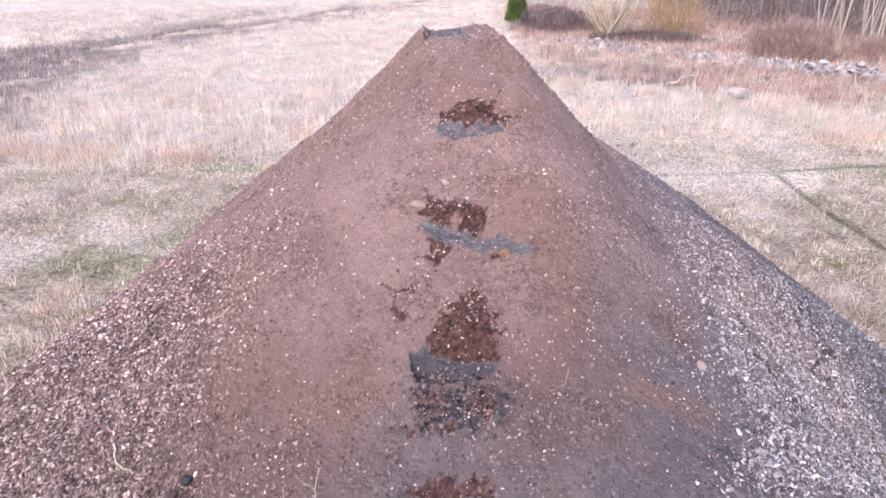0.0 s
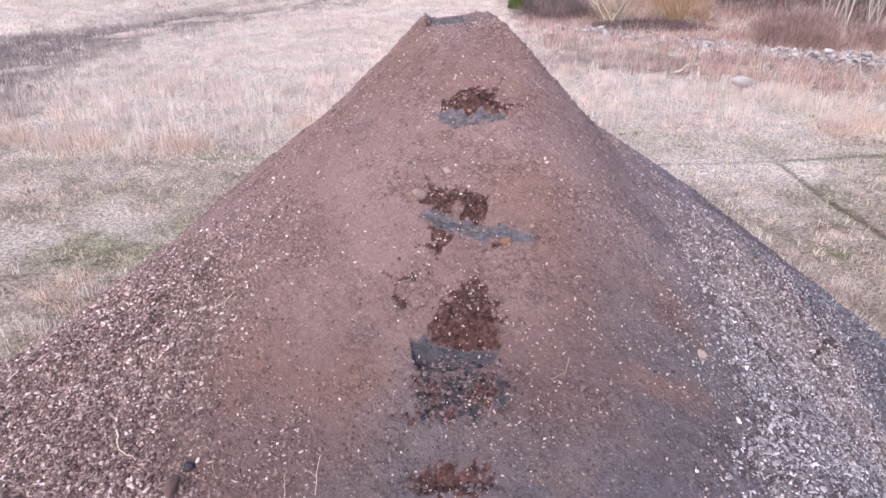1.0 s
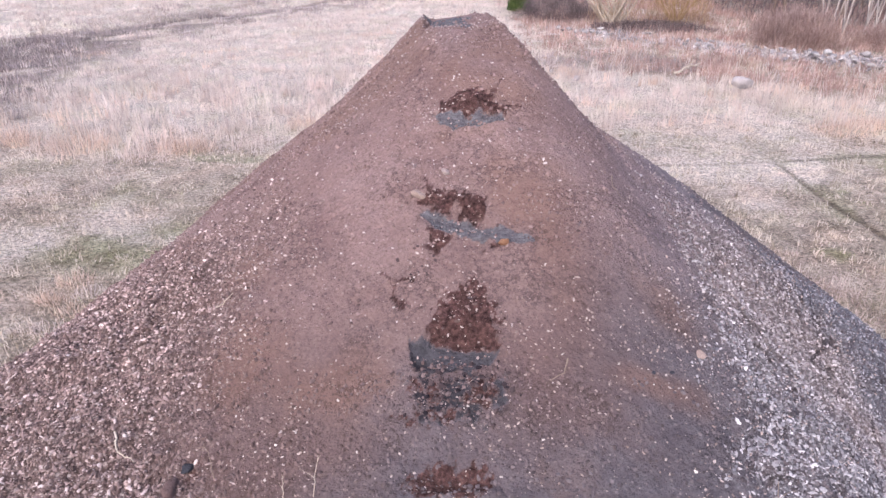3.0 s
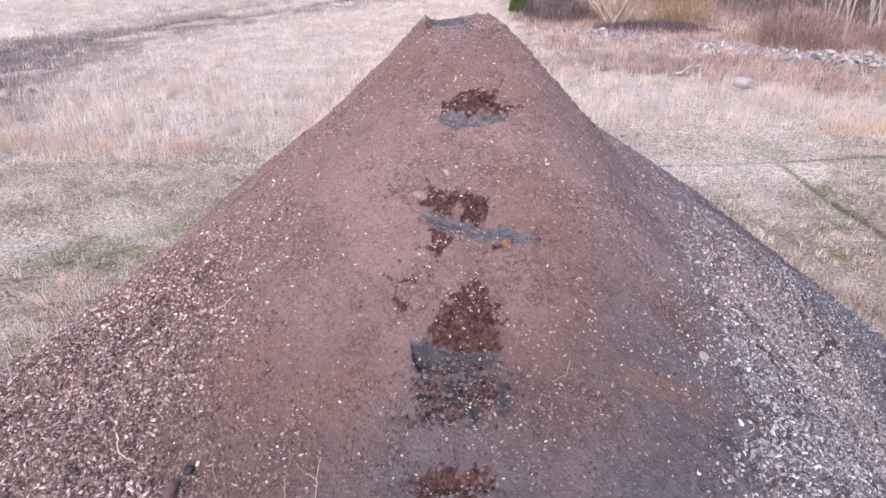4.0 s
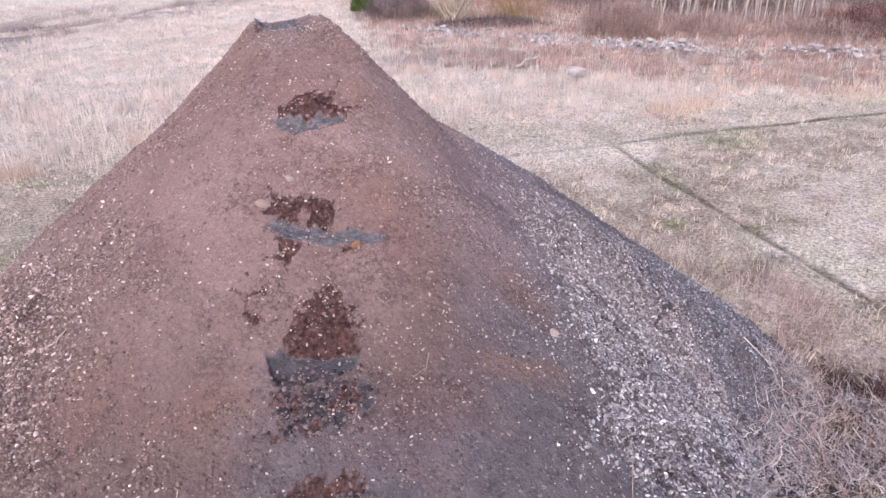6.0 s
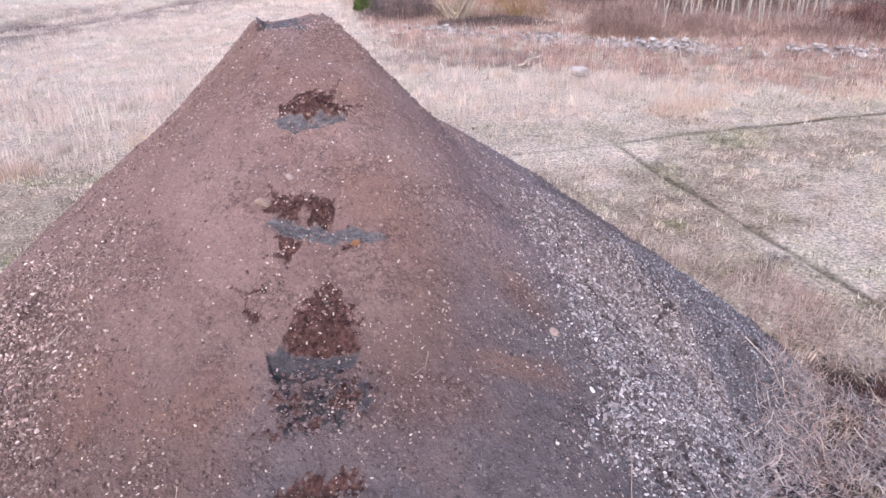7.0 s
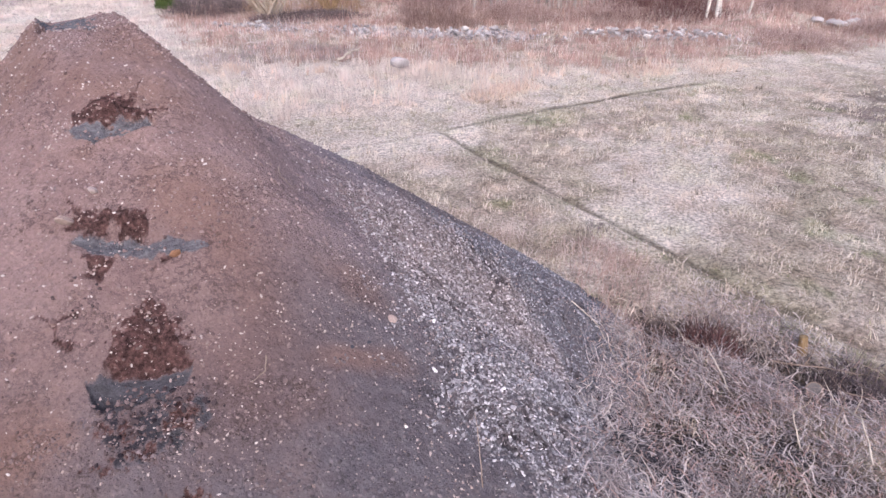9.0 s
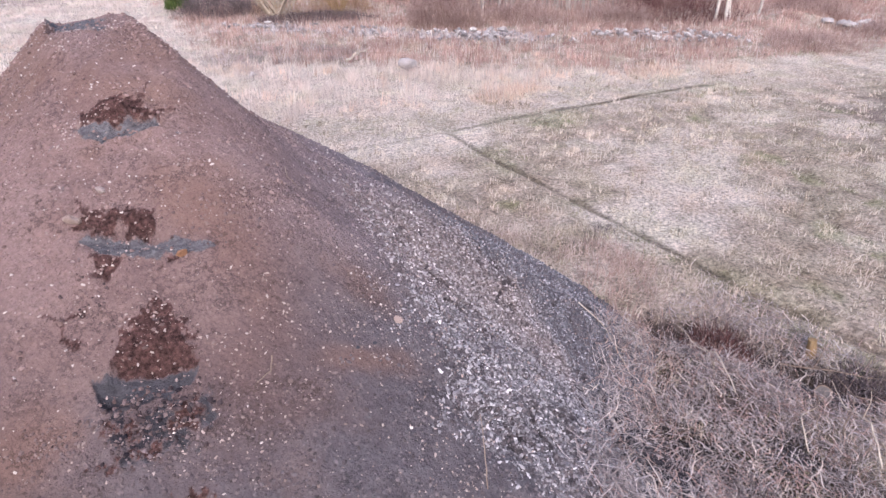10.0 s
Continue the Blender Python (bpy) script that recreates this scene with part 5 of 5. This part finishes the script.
# ---- fallen wood, stumps, twigs ----
def build_stump(name, x, y, radius, tall, bark, top, label, tip=0.0, turn=0.0, sides=14, seed=1):
    r = random.Random(seed)
    root = thing(name, x, y, z_at(x, y), label, "stump")
    root.matrix_world = pose(x, y, z_at(x, y) - 0.02, tip, 0, turn)
    bm = bmesh.new()
    rings = []
    for k in range(6):
        z = tall * k / 5
        rings.append([bm.verts.new((math.cos(6.2832 * s / sides) * radius * (1.12 - 0.05 * k) * (1 + 0.10 * noise.noise(Vector((s * 0.8, k * 0.3, seed)))), math.sin(6.2832 * s / sides) * radius * (1.12 - 0.05 * k) * (1 + 0.10 * noise.noise(Vector((s * 0.8, k * 0.3, seed + 9)))), z)) for s in range(sides)])
    for a, b in zip(rings, rings[1:]):
        for s in range(sides):
            bm.faces.new((a[s], a[(s + 1) % sides], b[(s + 1) % sides], b[s]))
    inner = [bm.verts.new(v.co * 0.86 + Vector((0, 0, v.co.z * 0.14))) for v in rings[-1]]
    for s in range(sides):
        bm.faces.new((rings[-1][s], rings[-1][(s + 1) % sides], inner[(s + 1) % sides], inner[s]))
    bm.faces.new(rings[0][::-1])
    me = bpy.data.meshes.new("bark")
    edge = [tuple(v.co) for v in inner]
    bm.to_mesh(me)
    bm.free()
    me.materials.append(bark)
    part("bark", me, root)
    bm = bmesh.new()
    rim = [bm.verts.new((p[0], p[1], p[2] + 0.002)) for p in edge]
    mid = bm.verts.new((0.0, 0.0, tall + 0.006 + r.uniform(0, 0.01)))
    for s in range(sides):
        bm.faces.new((rim[s], rim[(s + 1) % sides], mid))
    me = bpy.data.meshes.new("cut_face")
    bm.to_mesh(me)
    bm.free()
    me.materials.append(top)
    part("cut_face", me, root, "pale sawn end")
    return root


build_stump("tree_stump", 3.95, 2.27, 0.032, 0.14, CUTWOOD, CUTWOOD, "small ochre cut stump in the dead tangle", -8, 20, 12, 3)
build_stump("log_stub", 3.79, 2.03, 0.055, 0.34, TWIG, LOG_END, "short grey log end lying in the tangle", 45, -61, 14, 5)
build_stump("log_stub", 9.2, 10.25, 0.085, 0.35, TWIG, PALE_TWIG, "dark log with a pale sawn end in tall grass", 72, 35, 14, 7)


def build_branch(points, r0, material, label, name="dead_branch", forks=0, seed=1, category="branch"):
    r = random.Random(seed)
    pts = [Vector(p) for p in points]
    dense = []
    for k in range(len(pts) - 1):
        for s in range(4):
            dense.append(pts[k].lerp(pts[k + 1], s / 4) + Vector((r.gauss(0, r0 * 0.8), r.gauss(0, r0 * 0.8), r.gauss(0, r0 * 0.5))))
    dense.append(pts[-1])
    centre = dense[0].copy()
    root = thing(name, centre.x, centre.y, centre.z, label, category)
    part("stem", tubes_mesh("stem", [([p - centre for p in dense], r0, r0 * 0.4)], material, 6), root)
    for k in range(forks):
        q = dense[r.randrange(2, len(dense) - 1)] - centre
        ahead = (pts[-1] - pts[0]).normalized()
        way = ahead + Vector((r.gauss(0, 0.8), r.gauss(0, 0.8), abs(r.gauss(0.3, 0.4))))
        part("side_shoot", tubes_mesh("side_shoot", [(limb(q, way, (pts[-1] - pts[0]).length * r.uniform(0.25, 0.5), r, 4, 0.2, 0.02), r0 * 0.55, r0 * 0.2)], material, 5), root)
    return root


def over(x, y, up=0.0):
    xa, ya = np.array([x]), np.array([y])
    return (x, y, float(np.maximum(mound_z(xa, ya), ground_z(xa, ya))[0]) + up)


build_branch([over(4.15, 12.45, 0.10), over(4.4, 12.6, 0.17), over(4.7, 12.8, 0.22)], 0.026, PALE_TWIG, "bleached fallen log lying in dry grass", "fallen_log", 2, 11, "log")
for k, (a, b, c, up) in enumerate([((3.35, 1.62), (3.6, 1.75), (3.85, 1.70), 0.14), ((3.3, 1.35), (3.45, 1.55), (3.5, 1.75), 0.16), ((3.05, 1.60), (3.15, 1.75), (3.30, 1.80), 0.17),
                                   ((3.75, 2.35), (3.95, 2.0), (4.2, 1.75), 0.12), ((3.1, 2.15), (3.2, 2.4), (3.15, 2.6), 0.15)]):
    build_branch([over(*a, up * 0.4), over(*b, up), over(*c, up * 0.7)], 0.005 + 0.002 * (k % 2), PALE_TWIG if k % 3 else TWIG, "bent bleached dead branch lying in the tangle", "dead_branch", 2, 20 + k)
for k, (line, thick, mat, label) in enumerate([
        ([(-0.74, 1.915, 0.012), (-0.725, 1.925, 0.012), (-0.69, 1.945, 0.02)], 0.0032, PALE_TWIG, "short pale bent twig lying on the soil"),
        ([(-0.99, 1.60, 0.012), (-0.96, 1.54, 0.015), (-0.89, 1.49, 0.012)], 0.0035, PALE_TWIG, "brown twig lying on gravel"),
        ([(0.36, 1.61, 0.008), (0.345, 1.57, 0.010), (0.29, 1.54, 0.008)], 0.0022, TWIG, "thin curved root lying on the soil"),
        ([(0.60, 2.30, 0.01), (0.595, 2.24, 0.012), (0.625, 2.19, 0.01)], 0.0022, TWIG, "thin curved twig on the grey flank"),
        ([(-0.33, 1.30, 0.0), (-0.325, 1.31, 0.05), (-0.315, 1.33, 0.10)], 0.0016, PALE_TWIG, "dry upright stalk growing from the soil"),
        ([(-0.41, 1.29, 0.0), (-0.41, 1.30, 0.04), (-0.405, 1.31, 0.07)], 0.0016, PALE_TWIG, "dry upright stalk growing from the soil"),
        ([(-0.62, 1.39, 0.0), (-0.635, 1.42, 0.03), (-0.66, 1.45, 0.06)], 0.0016, TWIG, "dry forked stalk growing from the soil"),
        ([(2.35, 2.75, 0.03), (2.43, 2.58, 0.035), (2.50, 2.40, 0.03)], 0.004, PALE_TWIG, "straight pale stick lying on gravel"),
        ([(0.86, 1.23, 0.0), (0.885, 1.30, 0.06), (0.90, 1.36, 0.12)], 0.002, TWIG, "dry upright weed stalk on the flank")]):
    build_branch([over(x, y, up) for x, y, up in line], thick, mat, label, "twig", 2 if "stalk" in label else 0, 40 + k, "twig")


# ---- single stones on the slope ----
def build_slope_stone(x, y, size, material, label, seed, name="stone", long=1.0):
    me = stone_mesh(seed, 0.7)
    me.materials.clear()
    me.materials.append(material)
    ob = new(name, me)
    ob.matrix_world = Matrix.Translation(over(x, y, size * 0.25)) @ pose(0, 0, 0, 35, 0, 37 * seed) @ Matrix.Diagonal((size * long, size, size, 1))
    tagged(ob, label, "stone")


MUD = clod_material("smooth_mud", (0.20, 0.13, 0.118), (0.26, 0.175, 0.16))
PINK_STONE = clod_material("pinkish_stone", (0.46, 0.35, 0.30), (0.50, 0.39, 0.34))
OCHRE_STONE = clod_material("ochre_stone", (0.36, 0.19, 0.11), (0.40, 0.22, 0.13))
BLUE_STONE = clod_material("dark_slate_stone", (0.055, 0.057, 0.070), (0.08, 0.08, 0.095))
build_slope_stone(0.008, 2.165, 0.015, PEBBLE, "white pebble lying above the foothold", 3)
build_slope_stone(-0.082, 2.10, 0.022, PINK_STONE, "pinkish stone beside the foothold", 4)
build_slope_stone(0.19, 1.905, 0.017, OCHRE_STONE, "ochre stone chip under the foothold", 5)
build_slope_stone(-0.745, 1.39, 0.024, MUD, "long lump of smooth red-brown mud on the slope", 12, "mud_lump", 1.9)
build_slope_stone(-0.715, 1.445, 0.019, BLUE_STONE, "dark slate stone sunk in a hollow of soil", 6)
build_slope_stone(0.80, 1.745, 0.016, PINK_STONE, "pale pinkish stone on the flank", 8)
build_slope_stone(0.68, 1.65, 0.007, BLUE_STONE, "dark stone on the rusty patch", 9)
build_slope_stone(0.62, 1.63, 0.006, BLUE_STONE, "dark stone on the rusty patch", 10)
for k, (cx, cy, cs) in enumerate([(0.19, 2.50, 0.012), (0.205, 2.47, 0.010), (-0.15, 1.84, 0.012)]):
    build_slope_stone(cx, cy, cs, MUD, "lump of crumbled red-brown soil on the slope", 20 + k, "soil_clod")
